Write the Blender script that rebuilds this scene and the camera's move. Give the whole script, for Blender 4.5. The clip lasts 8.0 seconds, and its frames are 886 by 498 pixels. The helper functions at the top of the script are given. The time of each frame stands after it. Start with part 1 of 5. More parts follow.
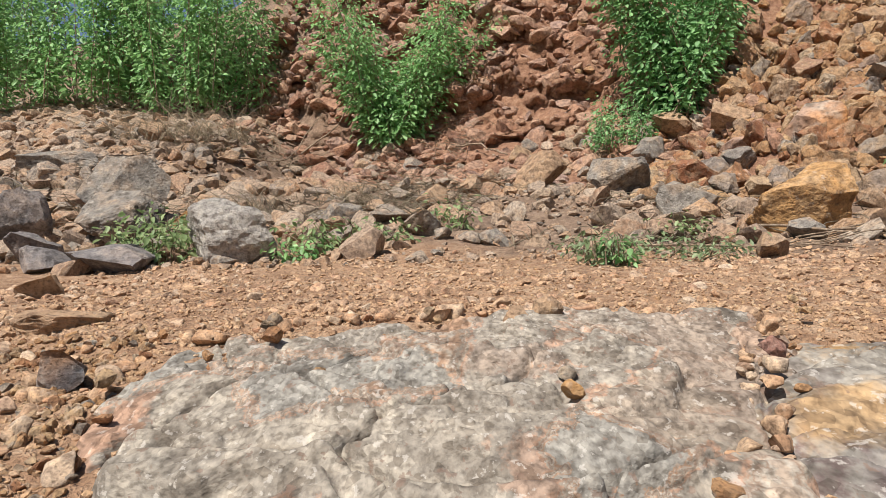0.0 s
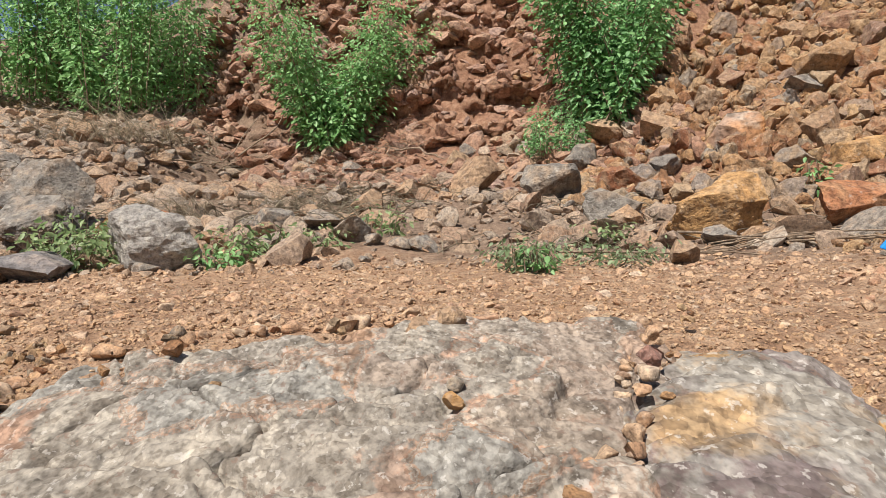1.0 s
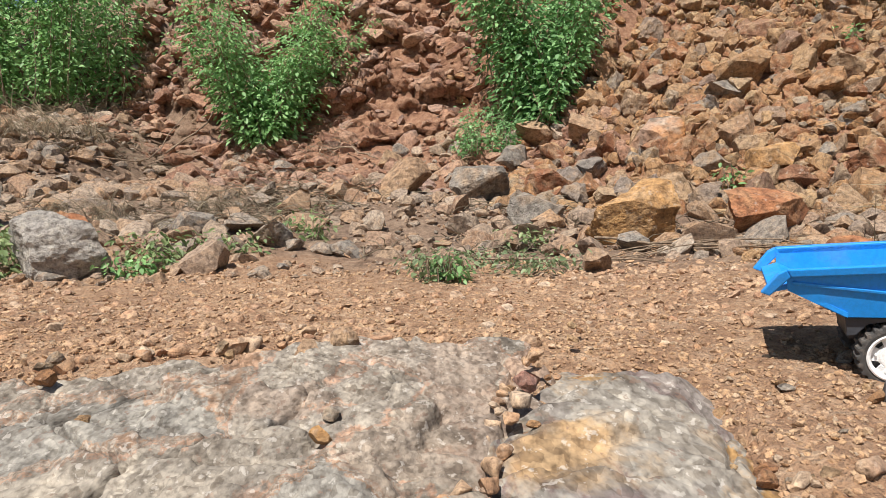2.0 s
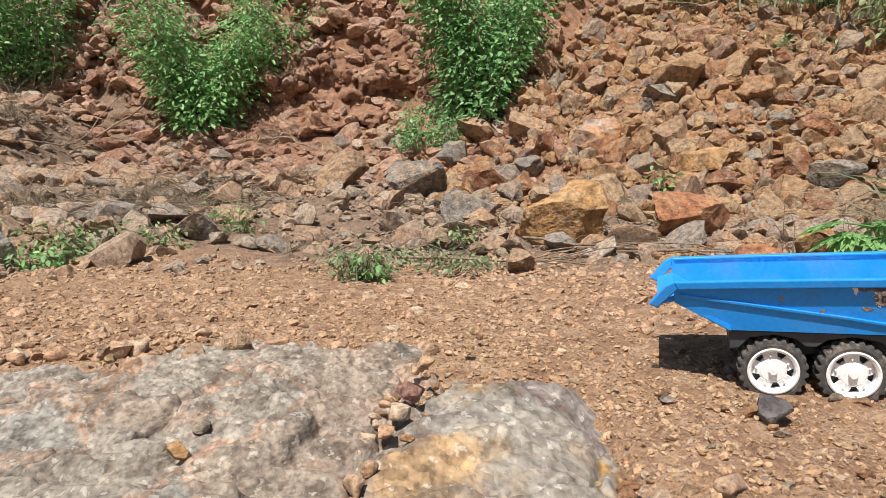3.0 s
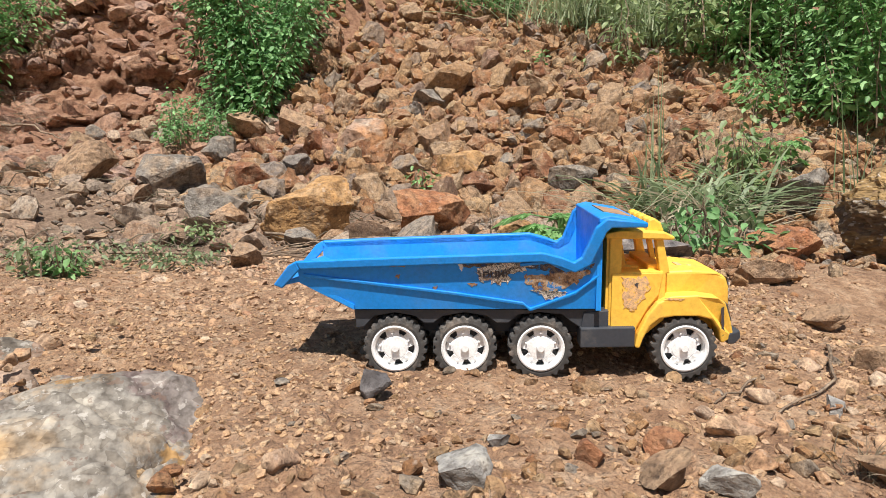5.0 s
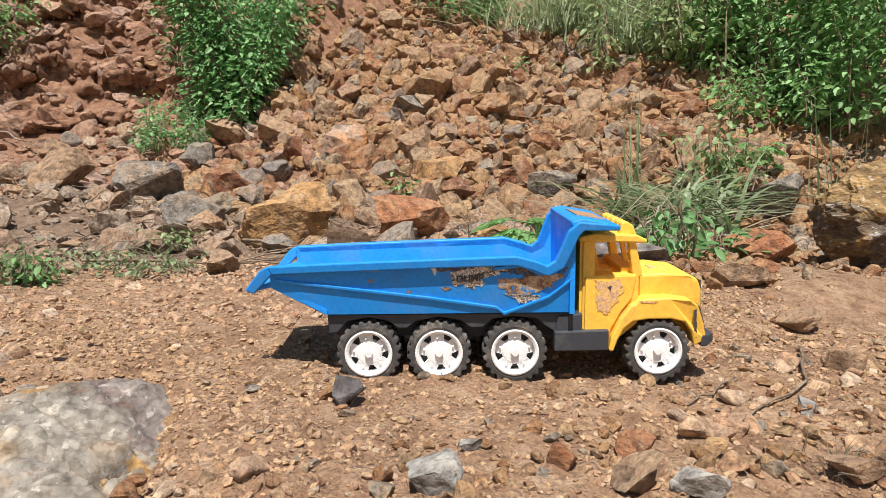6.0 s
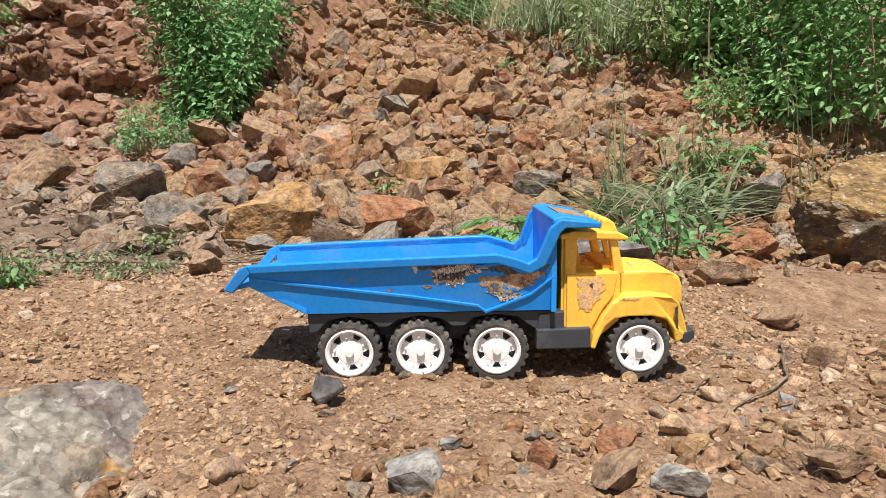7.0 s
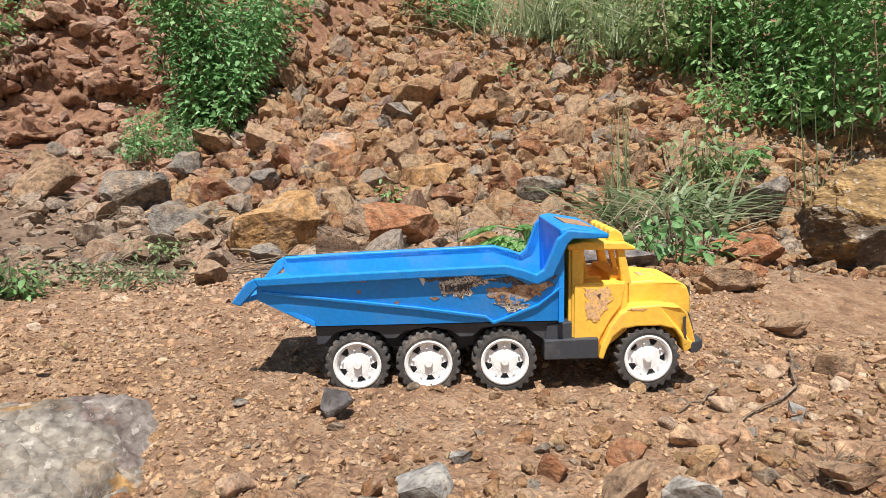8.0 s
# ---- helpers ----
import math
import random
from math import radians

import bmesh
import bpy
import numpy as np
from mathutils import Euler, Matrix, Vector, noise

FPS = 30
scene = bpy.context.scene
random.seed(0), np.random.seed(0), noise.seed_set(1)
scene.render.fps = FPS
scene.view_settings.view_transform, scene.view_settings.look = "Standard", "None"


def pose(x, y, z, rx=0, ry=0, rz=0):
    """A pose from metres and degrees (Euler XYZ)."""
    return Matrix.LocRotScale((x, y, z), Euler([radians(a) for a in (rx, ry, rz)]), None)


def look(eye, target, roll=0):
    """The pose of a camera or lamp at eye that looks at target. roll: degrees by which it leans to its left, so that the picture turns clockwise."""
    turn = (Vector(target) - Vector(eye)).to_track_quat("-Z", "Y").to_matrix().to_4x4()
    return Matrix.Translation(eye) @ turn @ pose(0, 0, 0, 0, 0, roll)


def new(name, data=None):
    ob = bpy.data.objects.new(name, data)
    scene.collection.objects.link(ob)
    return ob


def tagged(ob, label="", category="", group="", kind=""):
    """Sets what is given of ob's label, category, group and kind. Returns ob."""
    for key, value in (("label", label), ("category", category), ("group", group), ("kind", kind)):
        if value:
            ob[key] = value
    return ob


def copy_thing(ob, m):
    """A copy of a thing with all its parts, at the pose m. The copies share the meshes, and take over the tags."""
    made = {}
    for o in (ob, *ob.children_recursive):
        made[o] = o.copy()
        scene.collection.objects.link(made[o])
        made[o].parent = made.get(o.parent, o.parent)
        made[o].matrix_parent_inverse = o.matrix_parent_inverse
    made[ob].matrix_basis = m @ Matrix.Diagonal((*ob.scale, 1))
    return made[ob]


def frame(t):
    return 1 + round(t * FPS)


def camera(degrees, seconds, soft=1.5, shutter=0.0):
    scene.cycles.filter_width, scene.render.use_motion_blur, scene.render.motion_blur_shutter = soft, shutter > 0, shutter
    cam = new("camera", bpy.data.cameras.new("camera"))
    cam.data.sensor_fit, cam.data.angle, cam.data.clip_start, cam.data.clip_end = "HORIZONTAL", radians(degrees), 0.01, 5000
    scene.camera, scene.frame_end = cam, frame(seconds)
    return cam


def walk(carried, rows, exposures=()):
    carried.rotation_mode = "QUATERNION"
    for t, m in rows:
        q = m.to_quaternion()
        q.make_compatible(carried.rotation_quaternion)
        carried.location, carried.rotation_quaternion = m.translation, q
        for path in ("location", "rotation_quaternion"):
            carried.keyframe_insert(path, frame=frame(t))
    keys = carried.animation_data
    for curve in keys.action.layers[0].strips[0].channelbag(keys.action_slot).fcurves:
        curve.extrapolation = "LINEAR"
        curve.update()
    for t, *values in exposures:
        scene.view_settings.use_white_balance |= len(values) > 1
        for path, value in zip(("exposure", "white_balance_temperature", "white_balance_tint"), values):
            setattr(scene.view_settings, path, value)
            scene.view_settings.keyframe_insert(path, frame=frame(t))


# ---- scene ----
cam = camera(65.9, 8.0, soft=0.3)
PATH = [
    (0, (0.081, 0.064, 0.111), (0.016, 2.063, 0.126), -0.3),
    (0.5, (0.109, 0.056, 0.11), (0.125, 2.056, 0.113), -0.5),
    (1, (0.122, 0.049, 0.121), (0.209, 2.047, 0.139), -0.4),
    (1.5, (0.146, 0.045, 0.13), (0.316, 2.038, 0.148), -0.1),
    (1.7, (0.16, 0.041, 0.136), (0.361, 2.031, 0.149), -0.4),
    (2.8, (0.205, 0.054, 0.165), (0.568, 2.021, 0.133), 0.5),
    (3, (0.224, 0.049, 0.158), (0.613, 2.011, 0.134), 0.7),
    (3.5, (0.255, 0.04, 0.149), (0.715, 1.986, 0.144), 0.7),
    (4, (0.291, 0.029, 0.143), (0.865, 1.945, 0.149), 1.0),
    (4.5, (0.353, 0.023, 0.141), (1.162, 1.852, 0.141), 0.6),
    (4.7, (0.365, 0.02, 0.14), (1.224, 1.827, 0.133), 0.6),
    (6, (0.382, 0.017, 0.137), (1.327, 1.78, 0.154), 0.2),
    (6.5, (0.384, 0.019, 0.136), (1.345, 1.773, 0.152), -0.0),
    (7, (0.388, 0.018, 0.135), (1.366, 1.762, 0.154), -0.1),
    (7.5, (0.391, 0.017, 0.137), (1.384, 1.753, 0.158), -0.5),
    (8, (0.385, 0.019, 0.14), (1.355, 1.768, 0.174), -0.5),
]
walk(cam, [(t, look(eye, target, roll)) for t, eye, target, roll in PATH])

# ---- light ----
SUN_WAY = Vector((0.34, 0.54, -1.0)).normalized()
world = bpy.data.worlds.new("sky")
scene.world = world
world.use_nodes = True
sky = world.node_tree.nodes.new("ShaderNodeTexSky")
sky.sky_type, sky.sun_disc = "NISHITA", False
sky.sun_elevation, sky.sun_rotation = radians(57), radians(212)
background = world.node_tree.nodes["Background"]
background.inputs["Strength"].default_value = 0.06
world.node_tree.links.new(sky.outputs[0], background.inputs[0])
sun = new("sun", bpy.data.lights.new("sun", "SUN"))
sun.data.energy, sun.data.angle, sun.data.color = 5.0, radians(0.5), (1.0, 0.96, 0.9)
sun.matrix_world = Matrix.Translation((-4, -3, 10)) @ SUN_WAY.to_track_quat("-Z", "Y").to_matrix().to_4x4()
scene.view_settings.exposure = 0.48


# ---- materials ----
def nodes_of(name, rough=0.9):
    m = bpy.data.materials.new(name)
    m.use_nodes = True
    nt = m.node_tree
    bsdf = nt.nodes["Principled BSDF"]
    bsdf.inputs["Roughness"].default_value = rough
    return m, nt, bsdf


def add(nt, kind, **values):
    n = nt.nodes.new(kind)
    for key, value in values.items():
        n.inputs[key].default_value = value
    return n


def noise_at(nt, where, scale, detail=6.0, rough=0.6):
    n = add(nt, "ShaderNodeTexNoise", Scale=scale, Detail=detail, Roughness=rough)
    nt.links.new(where, n.inputs["Vector"])
    return n.outputs["Fac"]


def ramp(nt, fac, stops):
    n = nt.nodes.new("ShaderNodeValToRGB")
    els = n.color_ramp.elements
    while len(els) < len(stops):
        els.new(0.5)
    for e, (at, col) in zip(els, stops):
        e.position, e.color = at, (*col, 1)
    nt.links.new(fac, n.inputs[0])
    return n.outputs[0]


def blend(nt, mode, fac, a, b):
    n = nt.nodes.new("ShaderNodeMix")
    n.data_type, n.blend_type = "RGBA", mode
    for sock, v in ((n.inputs[0], fac), (n.inputs[6], a), (n.inputs[7], b)):
        if isinstance(v, (int, float)):
            sock.default_value = v
        elif isinstance(v, tuple):
            sock.default_value = (*v, 1)
        else:
            nt.links.new(v, sock)
    return n.outputs[2]


def bumped(nt, bsdf, height, strength, distance):
    b = add(nt, "ShaderNodeBump", Strength=strength, Distance=distance)
    nt.links.new(height, b.inputs["Height"])
    nt.links.new(b.outputs[0], bsdf.inputs["Normal"])


def place_of(nt):
    return nt.nodes.new("ShaderNodeNewGeometry").outputs["Position"]


def stone(name, tints, patch, scale=14.0, vary="", spots=0.25, depth=0.004, grain=(0.75, 1.2), dusty=0.0, mottle=1.0):
    """Weathered stone: tints by thing or island, patches of a second mineral, pale spots, grain."""
    m, nt, bsdf = nodes_of(name, 0.92)
    at = place_of(nt)
    coarse = noise_at(nt, at, scale, 5.0, 0.62)
    if vary == "thing":
        rnd = nt.nodes.new("ShaderNodeObjectInfo").outputs["Random"]
    elif vary == "island":
        rnd = nt.nodes.new("ShaderNodeNewGeometry").outputs["Random Per Island"]
    else:
        rnd = noise_at(nt, at, scale * 0.35, 3.0)
    n = len(tints)
    if vary:
        base = ramp(nt, rnd, [((i + 0.5) / n, c) for i, c in enumerate(tints)])
    else:
        base = ramp(nt, rnd, [(0.32 + 0.36 * i / max(1, n - 1), c) for i, c in enumerate(tints)])
    base = blend(nt, "MIX", ramp(nt, coarse, [(0.47, (0, 0, 0)), (0.62, (0.75, 0.75, 0.75))]), base, patch)
    mid = noise_at(nt, at, scale * 2.7, 4.0, 0.55)
    base = blend(nt, "MULTIPLY", mottle, base, ramp(nt, mid, [(0.34, (0.52, 0.49, 0.47)), (0.5, (1, 1, 1)), (0.66, (1.32, 1.29, 1.22))]))
    fine = noise_at(nt, at, scale * 11, 5.0, 0.7)
    lo, hi = grain
    base = blend(nt, "MULTIPLY", 1.0, base, ramp(nt, fine, [(0.3, (lo * 0.7, lo * 0.68, lo * 0.66)), (0.5, (1, 1, 1)), (0.72, (hi, hi, hi * 0.98))]))
    speck = noise_at(nt, at, scale * 4.3, 4.0, 0.55)
    base = blend(nt, "MIX", ramp(nt, speck, [(0.6, (0, 0, 0)), (0.7, (spots, spots, spots))]), base, (0.62, 0.56, 0.48))
    if dusty:
        lie = noise_at(nt, at, 8.0, 7.0, 0.7)
        base = blend(nt, "MIX", ramp(nt, lie, [(0.50, (0, 0, 0)), (0.58, (dusty, dusty, dusty))]), base, (0.42, 0.26, 0.155))
        dark = noise_at(nt, at, 13.0, 7.0, 0.65)
        base = blend(nt, "MULTIPLY", mottle, base, ramp(nt, dark, [(0.36, (0.62, 0.6, 0.58)), (0.5, (1, 1, 1)), (0.66, (1.25, 1.24, 1.22))]))
    pit = add(nt, "ShaderNodeTexVoronoi", Scale=scale * 6.0)
    nt.links.new(at, pit.inputs["Vector"])
    pits = ramp(nt, pit.outputs["Distance"], [(0.1, (0.45, 0.42, 0.4)), (0.3, (1, 1, 1))])
    base = blend(nt, "MULTIPLY", 0.6, base, pits)
    nt.links.new(base, bsdf.inputs["Base Color"])
    h = blend(nt, "ADD", 0.75, blend(nt, "ADD", 0.9, coarse, mid), fine)
    h = blend(nt, "ADD", 0.25, h, pits)
    bumped(nt, bsdf, h, 1.0, depth)
    return m


def weathered(name, tints, scale, fleck, depth, stains=()):
    """Bare bedrock: warped patches of several minerals, pale crystal flecks, dark veins and grit; stains as (x, y, radius, colour)."""
    m, nt, bsdf = nodes_of(name, 0.9)
    bed = nt.nodes.new("ShaderNodeMapping")
    bed.inputs["Scale"].default_value = (1.0, 0.45, 1.4)
    nt.links.new(place_of(nt), bed.inputs["Vector"])
    at = bed.outputs[0]
    bend = add(nt, "ShaderNodeTexNoise", Scale=scale * 1.6, Detail=6.0, Roughness=0.65)
    nt.links.new(at, bend.inputs["Vector"])
    shift = nt.nodes.new("ShaderNodeVectorMath")
    shift.operation = "MULTIPLY_ADD"
    shift.inputs[1].default_value = (1.1 / scale,) * 3
    nt.links.new(bend.outputs["Color"], shift.inputs[0])
    nt.links.new(at, shift.inputs[2])
    cell = nt.nodes.new("ShaderNodeTexVoronoi")
    cell.feature = "SMOOTH_F1"
    cell.inputs["Scale"].default_value, cell.inputs["Smoothness"].default_value = scale, 0.35
    nt.links.new(shift.outputs[0], cell.inputs["Vector"])
    sep = nt.nodes.new("ShaderNodeSeparateColor")
    nt.links.new(cell.outputs["Color"], sep.inputs[0])
    n = len(tints)
    base = ramp(nt, sep.outputs[0], [(0.1 + 0.8 * i / (n - 1), c) for i, c in enumerate(tints)])
    wander = add(nt, "ShaderNodeTexNoise", Scale=22.0, Detail=5.0, Roughness=0.65)
    nt.links.new(place_of(nt), wander.inputs["Vector"])
    for sx, sy, radius, colour in stains:
        off = nt.nodes.new("ShaderNodeVectorMath")
        off.operation = "MULTIPLY_ADD"
        off.inputs[1].default_value = (radius * 3.0, radius * 3.0, 0)
        nt.links.new(wander.outputs["Color"], off.inputs[0])
        nt.links.new(place_of(nt), off.inputs[2])
        gap = nt.nodes.new("ShaderNodeVectorMath")
        gap.operation = "MULTIPLY_ADD"
        gap.inputs[1].default_value, gap.inputs[2].default_value = (1, 1, 0), (-sx - radius * 1.5, -sy - radius * 1.5, 0)
        nt.links.new(off.outputs[0], gap.inputs[0])
        far = nt.nodes.new("ShaderNodeVectorMath")
        far.operation = "LENGTH"
        nt.links.new(gap.outputs[0], far.inputs[0])
        base = blend(nt, "MIX", ramp(nt, far.outputs["Value"], [(radius * 0.55, (0.85, 0.85, 0.85)), (radius * 1.3, (0, 0, 0))]), base, colour)
    mid = noise_at(nt, at, scale * 3.2, 5.0, 0.6)
    base = blend(nt, "MULTIPLY", 1.0, base, ramp(nt, mid, [(0.34, (0.55, 0.52, 0.5)), (0.5, (1, 1, 1)), (0.66, (1.3, 1.29, 1.27))]))
    fine = noise_at(nt, at, scale * 16, 2.0, 0.5)
    base = blend(nt, "MULTIPLY", 1.0, base, ramp(nt, fine, [(0.32, (0.6, 0.58, 0.56)), (0.5, (1, 1, 1)), (0.7, (1.25, 1.25, 1.24))]))
    spot = noise_at(nt, at, scale * 9.0, 4.0, 0.6)
    grit = add(nt, "ShaderNodeTexVoronoi", Scale=scale * 13)
    nt.links.new(at, grit.inputs["Vector"])
    tone = nt.nodes.new("ShaderNodeSeparateColor")
    nt.links.new(grit.outputs["Color"], tone.inputs[0])
    base = blend(nt, "MULTIPLY", 1.0, base, ramp(nt, tone.outputs[0], [(0.04, (0.7, 0.67, 0.64)), (0.3, (0.96, 0.95, 0.94)), (0.8, (1.03, 1.03, 1.03)), (0.97, (1.25, 1.25, 1.24))]))
    base = blend(nt, "MIX", ramp(nt, spot, [(0.61, (0, 0, 0)), (0.64, (fleck, fleck, fleck))]), base, (0.58, 0.53, 0.47))
    base = blend(nt, "MIX", ramp(nt, spot, [(0.35, (0.6, 0.6, 0.6)), (0.38, (0, 0, 0))]), base, (0.17, 0.105, 0.075))
    nt.links.new(base, bsdf.inputs["Base Color"])
    bumped(nt, bsdf, blend(nt, "ADD", 0.35, blend(nt, "ADD", 0.8, mid, spot), tone.outputs[0]), 1.0, depth)
    return m


def soil_material():
    """Ochre soil on the terrace, darker red earth on the bank, greyer litter-strewn soil at its foot."""
    m, nt, bsdf = nodes_of("soil", 0.97)
    at = place_of(nt)
    sep = nt.nodes.new("ShaderNodeSeparateXYZ")
    nt.links.new(at, sep.inputs[0])
    big = noise_at(nt, at, 5.0, 4.0)
    mid = noise_at(nt, at, 38.0, 6.0, 0.68)
    fine = noise_at(nt, at, 260.0, 4.0, 0.7)
    crumb = add(nt, "ShaderNodeTexVoronoi", Scale=170.0)
    nt.links.new(at, crumb.inputs["Vector"])
    ochre = ramp(nt, mid, [(0.3, (0.24, 0.132, 0.076)), (0.5, (0.43, 0.264, 0.158)), (0.7, (0.59, 0.42, 0.285))])
    red = ramp(nt, mid, [(0.3, (0.17, 0.083, 0.052)), (0.5, (0.33, 0.178, 0.108)), (0.72, (0.48, 0.30, 0.195))])
    grey = ramp(nt, mid, [(0.3, (0.14, 0.092, 0.062)), (0.5, (0.265, 0.18, 0.125)), (0.72, (0.41, 0.30, 0.215))])
    back = nt.nodes.new("ShaderNodeMath")
    back.operation = "MULTIPLY_ADD"
    back.inputs[1].default_value = 0.55
    nt.links.new(sep.outputs["X"], back.inputs[0])
    nt.links.new(sep.outputs["Y"], back.inputs[2])
    wob = nt.nodes.new("ShaderNodeMath")
    wob.operation = "MULTIPLY_ADD"
    wob.inputs[1].default_value = 0.7
    nt.links.new(big, wob.inputs[0])
    nt.links.new(back.outputs[0], wob.inputs[2])
    edge1 = add(nt, "ShaderNodeMapRange", **{"From Min": 1.75, "From Max": 2.05})
    nt.links.new(wob.outputs[0], edge1.inputs["Value"])
    edge2 = add(nt, "ShaderNodeMapRange", **{"From Min": 2.75, "From Max": 3.15})
    nt.links.new(wob.outputs[0], edge2.inputs["Value"])
    c = blend(nt, "MIX", edge1.outputs[0], ochre, grey)
    west = add(nt, "ShaderNodeMapRange", **{"From Min": -0.8, "From Max": -0.25})
    nt.links.new(sep.outputs["X"], west.inputs["Value"])
    both = nt.nodes.new("ShaderNodeMath")
    both.operation = "MULTIPLY"
    nt.links.new(edge2.outputs[0], both.inputs[0])
    nt.links.new(west.outputs[0], both.inputs[1])
    c = blend(nt, "MIX", both.outputs[0], c, red)
    c = blend(nt, "MULTIPLY", 1.0, c, ramp(nt, fine, [(0.3, (0.62, 0.6, 0.58)), (0.5, (1, 1, 1)), (0.7, (1.22, 1.2, 1.16))]))
    c = blend(nt, "MULTIPLY", 1.0, c, ramp(nt, big, [(0.35, (0.86, 0.82, 0.8)), (0.6, (1.05, 1.03, 1.0))]))
    nt.links.new(c, bsdf.inputs["Base Color"])
    bumped(nt, bsdf, blend(nt, "SUBTRACT", 0.35, blend(nt, "ADD", 0.7, mid, fine), crumb.outputs["Distance"]), 1.0, 0.012)
    return m


def plastic(name, colour, dirt, rough=0.42, dirty=0.35, scale=30.0):
    """Scuffed toy plastic with dust in patches."""
    m, nt, bsdf = nodes_of(name, rough)
    at = place_of(nt)
    a = noise_at(nt, at, scale, 6.0, 0.65)
    b = noise_at(nt, at, scale * 9, 4.0, 0.7)
    amount = ramp(nt, a, [(0.52, (0.03, 0.03, 0.03)), (0.66, (dirty, dirty, dirty))])
    c = blend(nt, "MIX", amount, colour, dirt)
    c = blend(nt, "MULTIPLY", 1.0, c, ramp(nt, b, [(0.3, (0.85, 0.85, 0.85)), (0.6, (1.04, 1.04, 1.04))]))
    nt.links.new(c, bsdf.inputs["Base Color"])
    nt.links.new(ramp(nt, a, [(0.4, (rough, rough, rough)), (0.7, (0.8, 0.8, 0.8))]), bsdf.inputs["Roughness"])
    bumped(nt, bsdf, b, 0.15, 0.001)
    return m


def worn(name, colours, scale, rough=0.75):
    """Scraped plastic: ragged islands of paint, dirt and bare print mixed at small scale."""
    m, nt, bsdf = nodes_of(name, rough)
    at = place_of(nt)
    a = noise_at(nt, at, scale, 8.0, 0.72)
    stops = []
    for i, c in enumerate(colours):
        lo = 0.36 + 0.28 * i / len(colours)
        stops += [(lo, c), (lo + 0.28 / len(colours) - 0.012, c)]
    c = ramp(nt, a, stops)
    b = noise_at(nt, at, scale * 6, 5.0, 0.7)
    c = blend(nt, "MULTIPLY", 1.0, c, ramp(nt, b, [(0.32, (0.55, 0.52, 0.5)), (0.5, (1, 1, 1)), (0.68, (1.25, 1.22, 1.2))]))
    nt.links.new(c, bsdf.inputs["Base Color"])
    bumped(nt, bsdf, a, 0.5, 0.001)
    return m


def leaf_material(name, dark, light, rough=0.5):
    m, nt, bsdf = nodes_of(name, rough)
    rnd = nt.nodes.new("ShaderNodeNewGeometry").outputs["Random Per Island"]
    c = ramp(nt, rnd, [(0.0, dark), (0.55, tuple((a + b) / 2 for a, b in zip(dark, light))), (0.93, light), (1.0, tuple(min(1, v * 1.2) for v in light))])
    c = blend(nt, "MULTIPLY", 1.0, c, ramp(nt, noise_at(nt, place_of(nt), 90.0, 3.0), [(0.3, (0.75, 0.75, 0.7)), (0.65, (1.15, 1.15, 1.1))]))
    nt.links.new(c, bsdf.inputs["Base Color"])
    see = nt.nodes.new("ShaderNodeBsdfTranslucent")
    nt.links.new(c, see.inputs["Color"])
    mix = add(nt, "ShaderNodeMixShader", Fac=0.45)
    nt.links.new(bsdf.outputs[0], mix.inputs[1])
    nt.links.new(see.outputs[0], mix.inputs[2])
    nt.links.new(mix.outputs[0], nt.nodes["Material Output"].inputs["Surface"])
    return m


SOIL = soil_material()
ORANGE, RUST, TAN, GREY, DARK = (0.391, 0.22, 0.0986), (0.307, 0.127, 0.058), (0.428, 0.33, 0.209), (0.3, 0.27, 0.245), (0.149, 0.149, 0.145)
SCREE = stone("scree_stone", [(0.237, 0.097, 0.046), (0.335, 0.170, 0.080), (0.363, 0.257, 0.160), (0.274, 0.124, 0.059), (0.214, 0.193, 0.172), (0.344, 0.174, 0.074), (0.307, 0.196, 0.118), (0.260, 0.109, 0.050), (0.242, 0.209, 0.176), (0.353, 0.209, 0.105), (0.298, 0.144, 0.063), (0.372, 0.239, 0.130)], (0.339, 0.228, 0.139), 20.0, "thing", 0.35, 0.007, (0.7, 1.2), 0.0, 0.75)
RUBBLE = stone("rubble_stone", [(0.237, 0.106, 0.049), (0.328, 0.180, 0.079), (0.359, 0.245, 0.141), (0.266, 0.129, 0.062), (0.314, 0.172, 0.079), (0.223, 0.195, 0.164), (0.351, 0.233, 0.126), (0.342, 0.185, 0.084)], (0.347, 0.224, 0.122), 34.0, "island", 0.3, 0.004, (0.6, 1.3))
GRAVEL = stone("gravel_stone", [(0.350, 0.207, 0.112), (0.445, 0.289, 0.165), (0.392, 0.240, 0.131), (0.498, 0.349, 0.217), (0.307, 0.169, 0.091), (0.435, 0.327, 0.228), (0.424, 0.267, 0.154)], (0.435, 0.273, 0.165), 60.0, "island", 0.12, 0.0015)
CLODS = stone("clod_stone", [(0.38, 0.22, 0.125), (0.47, 0.31, 0.19), (0.35, 0.185, 0.105), (0.48, 0.37, 0.27), (0.41, 0.24, 0.135)], (0.47, 0.325, 0.21), 45.0, "thing", 0.2, 0.002)
CRUMB = stone("crumb_stone", [(0.378, 0.219, 0.127), (0.462, 0.305, 0.193), (0.347, 0.187, 0.110), (0.483, 0.369, 0.270), (0.420, 0.251, 0.149), (0.441, 0.278, 0.165)], (0.462, 0.310, 0.198), 60.0, "island", 0.15, 0.002)
